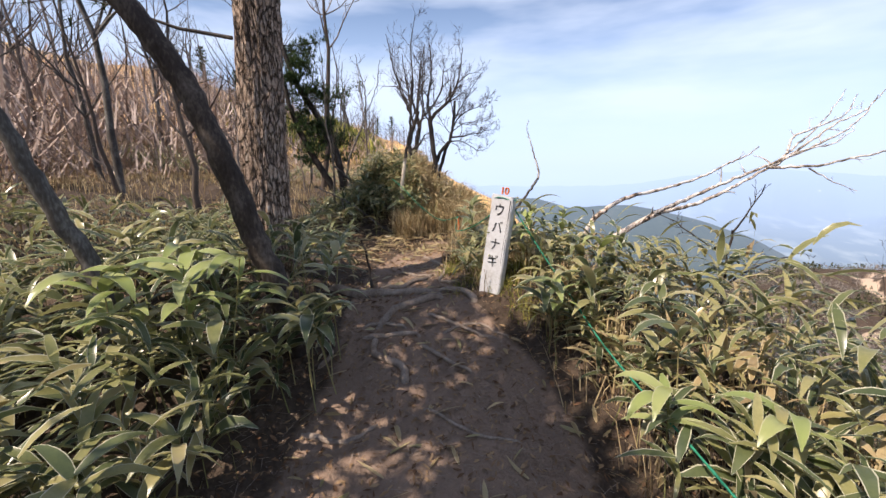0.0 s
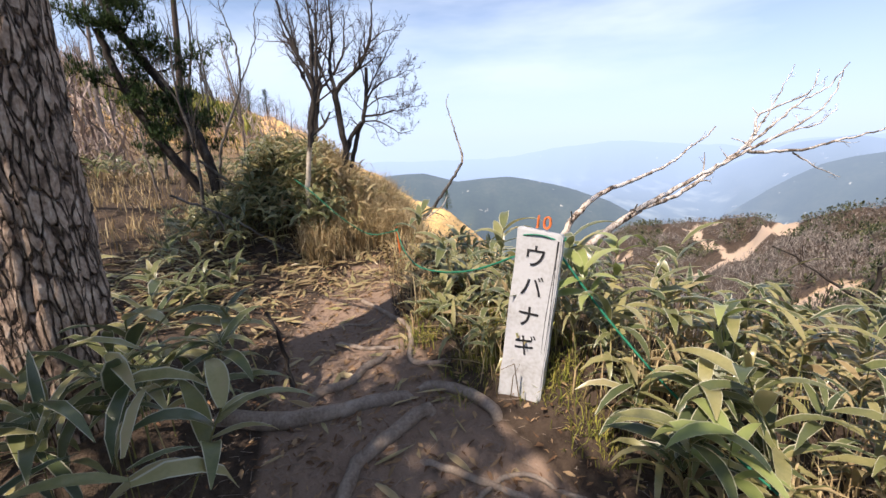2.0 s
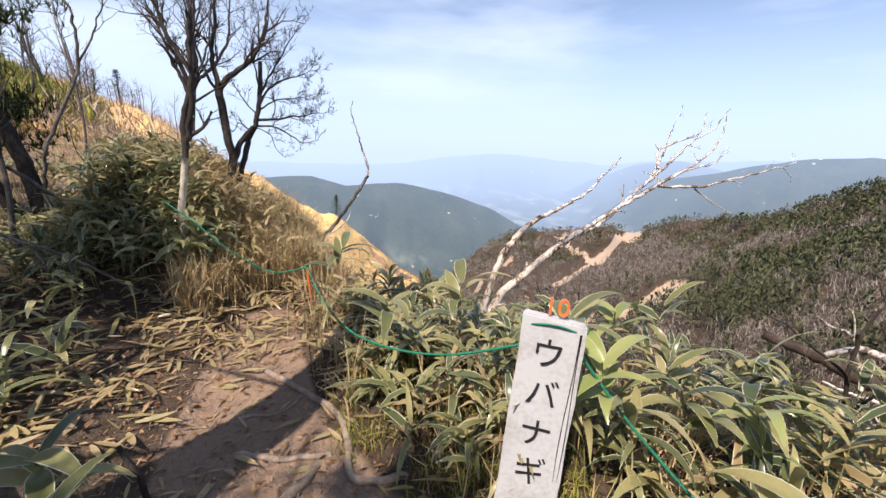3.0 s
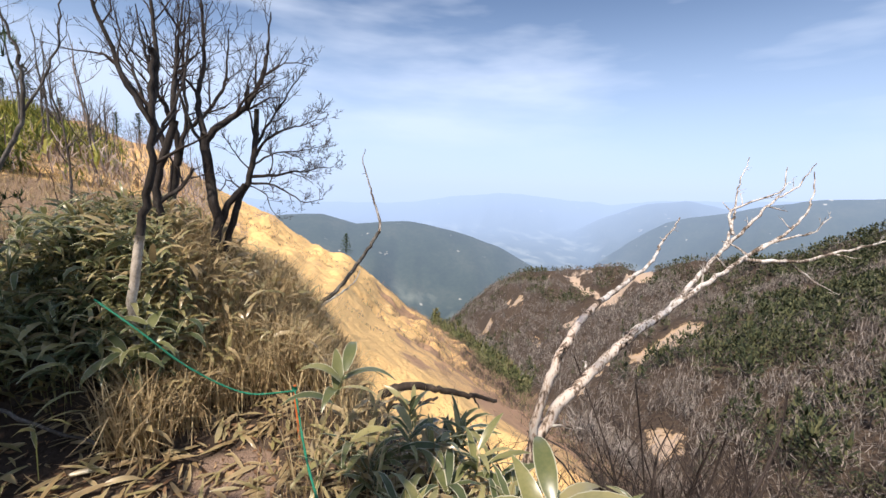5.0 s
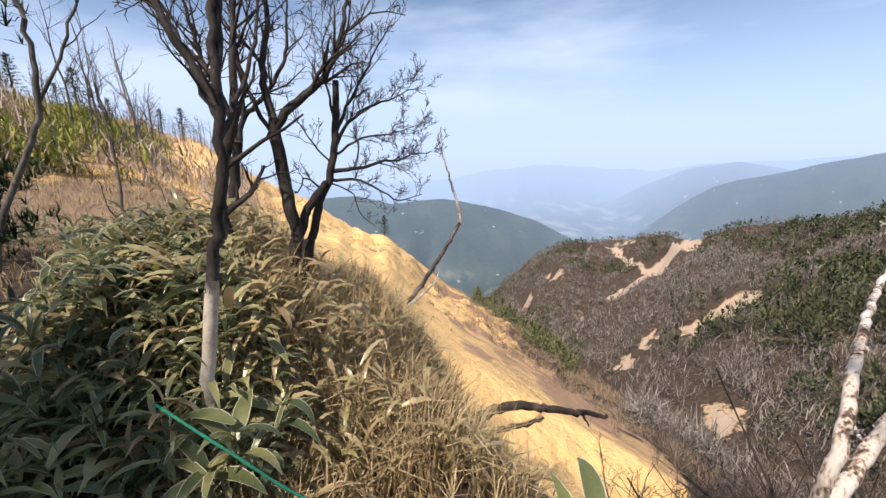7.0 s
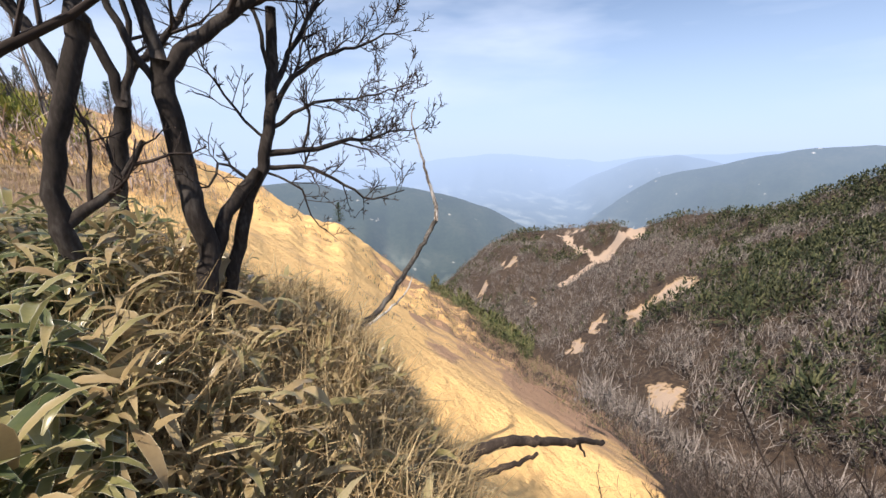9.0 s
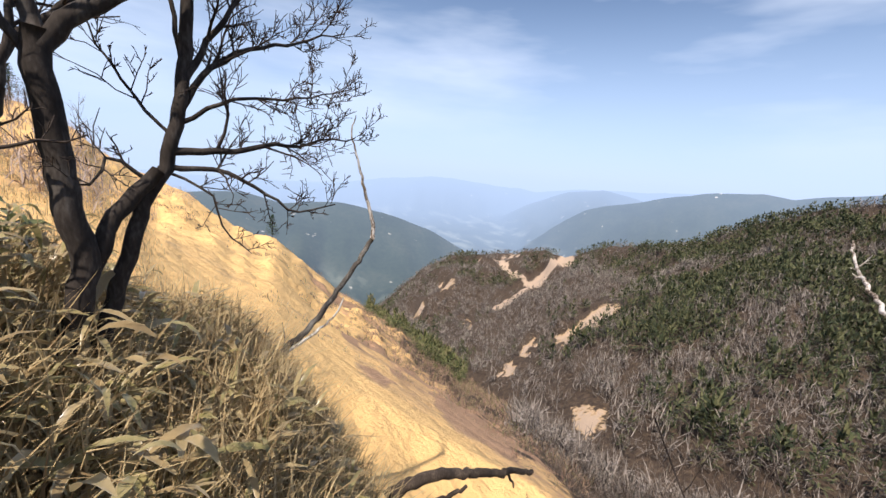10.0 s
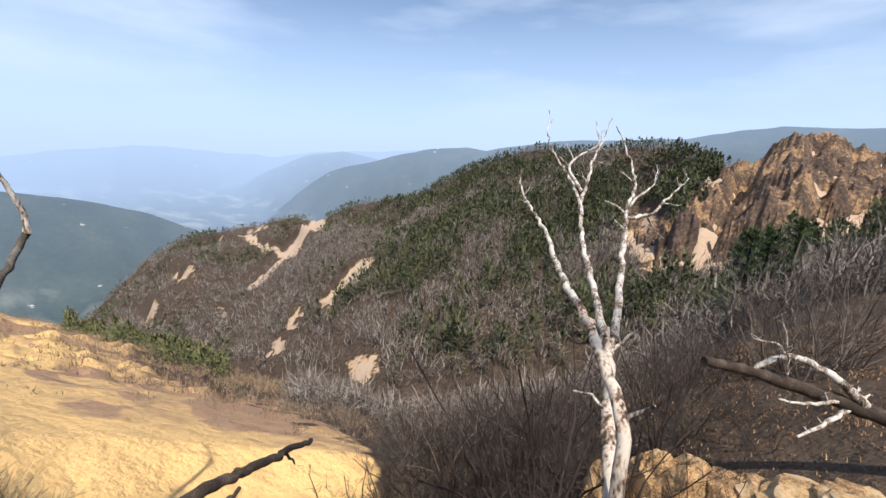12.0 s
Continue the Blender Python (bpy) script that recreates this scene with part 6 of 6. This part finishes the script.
bare_tree("bare_sapling", "dark leafless sapling with few crooked twigs below the trail edge", (2.38, 2.95, 0.3),
          [([(2.38, 2.95, 0.2), (2.4, 2.96, 0.8), (2.43, 2.98, 1.3), (2.46, 3.0, 1.52)], 0.014, 0.009)],
          [([(2.43, 2.98, 1.3), (2.2, 3.1, 1.5), (2.02, 3.2, 1.62)], 0.009, 0.003, 4, 0.2), ([(2.46, 3.0, 1.5), (2.55, 2.95, 1.7), (2.58, 2.9, 1.86)], 0.008, 0.003, 4, 0.2), ([(2.42, 2.97, 1.1), (2.6, 2.85, 1.3), (2.75, 2.75, 1.4)], 0.008, 0.003, 4, 0.2)],
          M_BARK_DARK, M_TWIG, 40, depth=1)
for k, (px, py, s) in enumerate([(3.3, 3.2, 1.0), (2.9, 2.2, 0.8), (3.6, 5.0, 1.0), (4.4, 4.0, 1.1), (3.4, 6.6, 0.7), (4.6, 6.2, 0.9), (3.2, 4.7, 0.8), (3.9, 4.5, 1.0), (4.9, 5.0, 1.2), (5.4, 5.6, 1.2), (4.2, 5.7, 0.9), (2.9, 4.2, 0.7), (5.8, 4.9, 1.3), (6.4, 6.2, 1.4), (4.0, 3.4, 0.9)]):
    c = copy_thing(near_shrub, pose(px, py, float(height(px, py)[0]), 0, 0, 70 * k))
    c.scale = (s, s, s)
    tagged(c, "small leafless shrub with dark twigs below the trail edge", group="shrubs below the trail")

# ---- woods on the hillside to the left ----


def forest_tree(seed, tall, mat, label):
    r = np.random.default_rng(seed)
    e = thing("forest_tree", (0, 0, 0), label, "tree", "bare trees on the hillside")
    g, q = Geo(), Geo()
    n = 10
    line = np.zeros((n, 3))
    line[:, 2] = np.linspace(-0.4, tall, n)
    line[:, :2] = np.cumsum(r.normal(0, 0.07, (n, 2)), 0)
    g.tube(line, np.linspace(0.075, 0.012, n), 8)
    part("trunk", g, mat, e)
    for _ in range(9):
        u = r.uniform(0.3, 0.95)
        o = line[int(u * 9)]
        a = r.uniform(0, 2 * np.pi)
        d = np.array([math.sin(a), math.cos(a), r.uniform(0.5, 1.3)])
        d /= np.linalg.norm(d)
        L = tall * (1 - u * 0.7) * 0.5
        ln = [o]
        for _s in range(5):
            d = d + r.normal(0, 0.15, 3) + np.array([0, 0, 0.08])
            d /= np.linalg.norm(d)
            ln.append(ln[-1] + d * L / 5)
        bg = Geo()
        bg.tube(ln, np.linspace(0.035 * (1.2 - u), 0.006, 6), 5)
        part("branch", bg, mat, e)
        sprout(q, ln, 0.02, 0.006, r, 4, L * 0.5, 1, 0.3, 0.7, 0.2, 3)
    tagged(part("twig_spray", q, mat, e), kind="stuff")
    return e


def hill_conifer(seed, tall, label, group="", low=0.2, m=60, wide=0.3):
    r = np.random.default_rng(seed)
    e = thing("conifer", (0, 0, 0), label, "conifer", group)
    g = Geo()
    g.tube([(0, 0, -0.5), (0.02, 0, tall * 0.5), (0, 0.02, tall)], [0.1, 0.07, 0.015], 7)
    part("trunk", g, M_BARK_DARK, e)
    q = Geo()
    for k in range(46):
        u = k / 46
        z = tall * (low + (0.98 - low) * u)
        a = k * 2.4 + r.normal(0, 0.3)
        L = tall * wide * (1 - u) ** 0.7 * r.uniform(0.55, 1.15) + 0.1
        t = np.linspace(0.1, 1, 7)[:, None]
        d = np.array([math.sin(a), math.cos(a), -0.12 + 0.5 * u])
        pts = np.array([0, 0, z]) + d * L * t
        b = pts[r.integers(0, 7, m)] + r.normal(0, 0.04 * tall / 4, (m, 3))
        v, f = grass_blades(b, a + r.normal(0, 0.9, m), tall * 0.05 * r.uniform(0.6, 1.4, m), np.full(m, tall * 0.009), r.uniform(0.6, 1.9, m), r.normal(0.2, 0.3, m))
        q.add(v, f)
    tagged(part("needle_mass", q, M_NEEDLE, e), kind="stuff")
    return e


ft = [forest_tree(400 + k, 4.6 + 0.7 * k, M_BARK_GREY if k % 2 else M_SHRUB, "slender leafless grey tree in the hillside wood") for k in range(4)]
rf = np.random.default_rng(411)
n_ft = 0
for i in range(800):
    az, r = (rf.uniform(-80, -3), rf.uniform(5.5, 62)) if i % 2 else (rf.uniform(-32, -2), rf.uniform(44, 92))
    px, py = EX + r * math.sin(radians(az)), EY + r * math.cos(radians(az))
    if az > -30 and r < 16 or az > -12 and r < 45:
        continue
    if py < 4.5 and px > -3.5:
        continue
    m = pose(px, py, float(height(px, py)[0]), rf.normal(0, 4), rf.normal(0, 4), rf.uniform(0, 360))
    s = rf.uniform(0.7, 1.2) * (0.75 if r > 35 else 1)
    if n_ft < 4:
        ft[n_ft].matrix_world = m
        ft[n_ft].scale = (s, s, s)
    else:
        c = copy_thing(ft[n_ft % 4], m)
        c.scale = (s, s, s)
    n_ft += 1
    if n_ft >= 165:
        break
for k in range(6):
    px, py = (-6.5, -4.2, -5.0, -8.0, -3.2, -7.5)[k], (1.5, 3.2, 6.5, 3.0, 5.6, 5.0)[k]
    copy_thing(ft[k % 4], pose(px, py, float(height(px, py)[0]), rf.normal(0, 4), rf.normal(0, 4), rf.uniform(0, 360)))
for k, (px, py, s) in enumerate([(-2.9, 9.2, 0.34), (-3.4, 11.0, 0.5), (-2.2, 12.5, 0.42), (-1.6, 7.0, 0.36), (-4.2, 9.0, 0.5)]):
    c = copy_thing(ft[k % 4], pose(px, py, float(height(px, py)[0]), 0, 0, 60 * k))
    c.scale = (s, s, s)
con = hill_conifer(420, 4.6, "dark evergreen conifer on the hill crest", "conifers on the hill crest")
spots = [(-33, 48), (-29, 55), (-22, 60), (-17.5, 64), (-15.0, 68), (-10.5, 74), (-25, 52), (-8.5, 80), (-19, 66)]
for k, (az, r) in enumerate(spots):
    px, py = EX + r * math.sin(radians(az)), EY + r * math.cos(radians(az))
    m = pose(px, py, float(height(px, py)[0]), 0, 0, 50 * k)
    if k == 0:
        con.matrix_world = m
    else:
        c = copy_thing(con, m)
        s = 0.7 + 0.12 * (k % 4)
        c.scale = (s, s, s)
# Added conifers, trunks out of view, placed only to throw shade on trail and bank.
tall = hill_conifer(422, 6.2, "tall conifer with trunk out of view, added to shade trail and bank", "conifers beside the trail", 0.66, 11, 0.15)
for k, (px, py) in enumerate([(-2.75, 1.45), (-2.3, -1.15), (-1.75, 0.1), (-5.1, 3.75), (-2.1, 0.65)]):
    m = pose(px, py, float(height(px, py)[0]), 0, 0, 75 * k)
    if k == 0:
        tall.matrix_world = m
        tall.scale = (0.93, 0.93, 0.93)
    else:
        c = copy_thing(tall, m)
        s = (1.0, 1.0, 0.8, 1.28, 0.9)[k]
        c.scale = (s, s, s)
# Two extra bare trees, trunks out of view, added for dappled shade.
for k, (px, py, s) in enumerate([(-2.0, -2.2, 1.1), (-5.5, 4.9, 1.35)]):
    c = copy_thing(ft[k % 4], pose(px, py, float(height(px, py)[0]), 0, 0, 75 * k))
    c.scale = (s, s, s)
fir = hill_conifer(421, 7.0, "lone small fir on the rim of the ochre slip")
fx, fy = EX + 122 * math.sin(radians(14.6)), EY + 122 * math.cos(radians(14.6))
fir.matrix_world = pose(fx, fy, float(height(fx, fy)[0]))
# trees on the near spur at the head of the ravine
for k, (az, r, s) in enumerate([(113, 24, 0.75), (116, 20, 0.7), (118.5, 26, 0.8), (115, 32, 0.8), (120, 17, 0.7), (110.5, 30, 0.7), (117, 36, 0.9), (112, 38, 0.8), (121, 30, 0.8), (119, 22, 0.6), (108, 34, 0.6), (123, 24, 0.8)]):
    px, py = EX + r * math.sin(radians(az)), EY + r * math.cos(radians(az))
    c = copy_thing(ft[k % 4], pose(px, py, float(height(px, py)[0]), 0, 0, 60 * k))
    c.scale = (s, s, s)
    tagged(c, "slender leafless grey tree on the spur across the gully", group="trees on the spur")
for k, (az, r, s) in enumerate([(108.8, 30, 1.38), (110.4, 31, 1.25), (112.6, 30, 1.15), (118.5, 40, 1.0), (107, 36, 0.8)]):
    px, py = EX + r * math.sin(radians(az)), EY + r * math.cos(radians(az))
    c = copy_thing(con, pose(px, py, float(height(px, py)[0]), 0, 0, 60 * k))
    c.scale = (s, s, s)
    tagged(c, "dark evergreen conifer on the spur across the gully", group="trees on the spur")

# ---- woods on the opposite mountainside ----


def far_trees(name, label, x, y, tall, mat, seed, conifer, k=0, fine=0.036):
    """Many small far trees in one mesh: ragged tiers of foliage, or fans of bare branches."""
    r = np.random.default_rng(seed)
    n = len(x)
    foot = on_ground(x, y, 0.3)
    h = tall * r.uniform(0.45, 1.4, n)
    g = Geo()
    away = np.hypot(x - EX, y - EY)
    i = np.repeat(np.arange(n), np.interp(away, [80, 160, 320, 500], [36, 26, 12, 7] if conifer else [24, 16, 8, 6]).astype(int) if k == 0 else np.full(n, k))
    wide = np.interp(away, [80, 160, 320, 500], [0.32, 0.45, 0.8, 1.1])[i]
    m = len(i)
    b = foot[i].copy()
    if conifer:
        # a ragged crown, round in the pines and pointed in the firs
        slim = (r.uniform(0, 1, n) < 0.35)[i]
        u = r.uniform(0, 1, m)
        turn = r.uniform(0, 2 * np.pi, m)
        out = h[i] * np.where(slim, 0.2 * (1.05 - u), 0.27 * np.sin(np.pi * (0.18 + 0.78 * u))) * r.uniform(0.3, 0.75, m)
        b[:, 0] += np.sin(turn) * out
        b[:, 1] += np.cos(turn) * out
        b[:, 2] += h[i] * np.where(slim, 0.1 + 0.8 * u, 0.3 + 0.5 * u)
        v, f = grass_blades(b, turn + r.normal(0, 0.5, m), h[i] * r.uniform(0.13, 0.25, m), h[i] * wide * r.uniform(0.09, 0.18, m), np.where(slim, 1.3 - 0.9 * u, 1.7 - 1.6 * u) + r.normal(0, 0.25, m), r.uniform(0.1, 0.9, m))
    else:
        b[:, 2] += h[i] * r.uniform(0.03, 0.55, m)
        b[:, :2] += r.normal(0, 0.13, (m, 2)) * h[i][:, None]
        v, f = grass_blades(b, r.uniform(0, 2 * np.pi, m), h[i] * r.uniform(0.16, 0.42, m), h[i] * fine * (wide if k == 0 else 1.0), np.abs(r.normal(0.85, 0.5, m)), r.normal(0.0, 0.6, m))
    g.add(v, f)
    return tagged(new(name, g.mesh(name, mat, False)), label, "forest", kind="stuff")


def face_points(n, r, a0, a1, lo=0.04, hi=1.06):
    az = r.uniform(a0, a1, n)
    rb, rc = np.interp(az, LAND[:, 0], LAND[:, 4]), np.interp(az, LAND[:, 0], LAND[:, 7])
    q = np.sqrt(r.uniform((rb + (rc - rb) * lo) ** 2, (rb + (rc - rb) * hi) ** 2))
    x, y = EX + q * np.sin(np.radians(az)), EY + q * np.cos(np.radians(az))
    z, _, ochre, stone, _ = land(x, y)
    el = np.degrees(np.arctan2(z - EZ, q))
    bare = np.maximum(ochre, stone)
    for up in (0.5, 1.0):
        a, b, c = scars(az, el + up)
        bare = np.maximum.reduce([bare, a, b * 0.8, c * 0.7])
    keep = bare < r.uniform(0.12, 0.5, n)
    return x[keep], y[keep], az[keep], q[keep]


rw = np.random.default_rng(501)
x, y, az, q = face_points(36000, rw, 27, 124)
green = fbm(x / 60, y / 60, 91, 3) + 0.12 * smooth(60, 80, az) - 0.16 * smooth(56, 46, az)
dark = green + 0.5 * fbm(x / 17, y / 17, 92, 2) + rw.normal(0, 0.14, len(x)) - 0.2 * smooth(130, 70, q) > 0.07
far_trees("far_conifers", "dark green conifers covering the opposite mountainside", x[dark], y[dark], 6.2, M_FARCON, 502, True)
far_trees("far_bare_trees", "grey-brown leafless trees covering the opposite mountainside", x[~dark], y[~dark], 5.8, M_FARBARE, 503, False, 0, 0.06)
# scrub on the ochre slope's rim and on the ravine sides
az = rw.uniform(4, 62, 6500)
ra = np.interp(az, LAND[:, 0], LAND[:, 2])
q = ra * np.sqrt(rw.uniform(0.03, 1.35, len(az)))
keep = (fbm(az / 5, q / 20, 77, 3) + 0.45 * smooth(0.55, 1.0, q / ra) * smooth(12, 30, az) + 0.25 * smooth(28, 40, az) + 0.4 * smooth(0.12, 0.25, q / ra) * smooth(18, 30, az) - 0.25) > rw.uniform(-0.1, 0.25, len(az))
az, q = az[keep], q[keep]
x, y = EX + q * np.sin(np.radians(az)), EY + q * np.cos(np.radians(az))
far_trees("slope_scrub", "brown and olive scrub on the rim of the ochre slip", x, y, 0.9 + 0.9 * smooth(10, 40, q), M_SCRUB, 504, False, 12, 0.017)
az = rw.uniform(-4, 30, 5200)
q = 11 * np.exp(rw.uniform(0, 2.35, len(az)))
x, y = EX + q * np.sin(np.radians(az)), EY + q * np.cos(np.radians(az))
keep = fbm(y / 5 + fbm(x / 9, y / 9, 94, 2), x / 22, 95, 4) + 0.12 * smooth(8, 24, az) > rw.uniform(0.06, 0.24, len(az))
far_trees("slide_tufts", "sparse brown tufts and dead twigs on the ochre slide", x[keep], y[keep], 0.35 + 0.6 * smooth(10, 60, q[keep]), M_SCRUB, 510, False, 10, 0.05)
az = rw.uniform(12, 58, 6500)
q = 8 * np.exp(rw.uniform(0, 2.1, len(az)))
x, y = EX + q * np.sin(np.radians(az)), EY + q * np.cos(np.radians(az))
dip = np.degrees(np.arctan2(height(x, y) - EZ, q))
edge = dip - np.interp(az, [8, 12, 15, 22, 29, 37, 46, 54], [-22, -24.7, -26.8, -28.3, -30.6, -33.8, -37.4, -40.1])
keep = 0.22 * smooth(0.5, 4, edge) * smooth(16, 30, az) + fbm(x / 4, y / 4, 96, 4) - 0.4 * smooth(0.5, -1, edge) > rw.uniform(0.08, 0.3, len(az))
far_trees("flank_scrub", "low reddish-brown scrub and dead grass on the flank of the slide", x[keep], y[keep], 0.4 + 0.6 * smooth(9, 40, q[keep]), M_SCRUB, 511, False, 11, 0.05)
az = rw.uniform(27, 42, 300)
q = np.interp(az, LAND[:, 0], LAND[:, 2]) * rw.uniform(0.62, 1.1, len(az))
far_trees("slope_conifers", "small green pines on the lower rim of the slip", EX + q * np.sin(np.radians(az)), EY + q * np.cos(np.radians(az)), 3.6, M_PINEGREEN, 505, True)
az = rw.uniform(50, 126, 4200)
ra = np.interp(az, LAND[:, 0], LAND[:, 2])
q = rw.uniform(24, ra * 1.0 + 4, len(az))
far_trees("ravine_thicket", "leafless grey-brown thicket on the ravine sides", EX + q * np.sin(np.radians(az)), EY + q * np.cos(np.radians(az)), 3.6, M_FARBARE, 506, False, 11, 0.017)
az = rw.uniform(-34, 6, 4200)
q = rw.uniform(14, 100, len(az))
k = ((az < -22) | (az > -9) | (q > 52) | (rw.uniform(0, 1, len(az)) < 0.45)) & ((az < -8) | (q > 70) | (fbm(az / 4, q / 12, 78, 3) > 0.08))
far_trees("hill_scrub", "brown scrub and saplings on the hill above the slip", EX + q[k] * np.sin(np.radians(az[k])), EY + q[k] * np.cos(np.radians(az[k])), 2.0, M_THICKET, 507, False, 11, 0.015)
az = rw.uniform(-88, -22, 1500)
q = rw.uniform(7, 45, len(az))
x, y = EX + q * np.sin(np.radians(az)), EY + q * np.cos(np.radians(az))
k = (x < -3.6) & ((az < -34) | (q > 22))
far_trees("hill_thicket", "fuzzy pinkish-brown leafless thicket in the hillside wood", x[k], y[k], 2.8, M_THICKET, 508, False, 22, 0.012)
az = np.r_[rw.normal(-17, 2.6, 700), rw.normal(-25, 4, 260)]
q = np.r_[rw.uniform(26, 52, 700), rw.uniform(16, 34, 260)]
far_trees("yellow_green_bushes", "yellow-green evergreen bushes on the hill above the slip", EX + q * np.sin(np.radians(az)), EY + q * np.cos(np.radians(az)), 1.9, M_YELLOWBUSH, 509, False, 20, 0.04)


# ---- ochre boulders breaking out of the slope below the look-out ----


def boulder(at, size, seed):
    r = np.random.default_rng(seed)
    bm = bmesh.new()
    bmesh.ops.create_icosphere(bm, subdivisions=4, radius=1)
    o = Vector(r.uniform(-9, 9, 3))
    for v in bm.verts:
        p = v.co.normalized()
        crack = abs(noise.noise(p * 1.4 + o)) * 0.35 + abs(noise.noise(p * 3.1 + o)) * 0.16 + noise.noise(p * 8 + o) * 0.06 + noise.noise(p * 19 + o) * 0.025
        v.co = Vector((p.x * size[0], p.y * size[1], p.z * size[2])) * (1.12 - crack)
    me = bpy.data.meshes.new("boulder")
    bm.to_mesh(me)
    bm.free()
    me.materials.append(M_OCHREROCK)
    ob = new("boulder", me)
    ob.matrix_world = pose(*at, 0, 0, r.uniform(-20, 20))
    tagged(ob, "weathered ochre rock breaking out of the brown slope", "rock", "rocks below the look-out")


for k, (az, r, el, w) in enumerate([(103.5, 5.7, -35.0, 0.5), (107.0, 5.6, -34.4, 0.5), (111.0, 5.5, -34.6, 0.5), (114.6, 5.5, -34.0, 0.45), (118.4, 5.4, -34.0, 0.55), (122.5, 5.4, -33.0, 0.5), (97.0, 5.4, -37.5, 0.4)]):
    px, py = EX + r * math.sin(radians(az)), EY + r * math.cos(radians(az))
    top, low = EZ + r * math.tan(radians(el)), float(height(px, py)[0])
    boulder((px, py, low - 0.05), (w, w * 0.8, max(0.25, top - low + 0.1)), 600 + k)
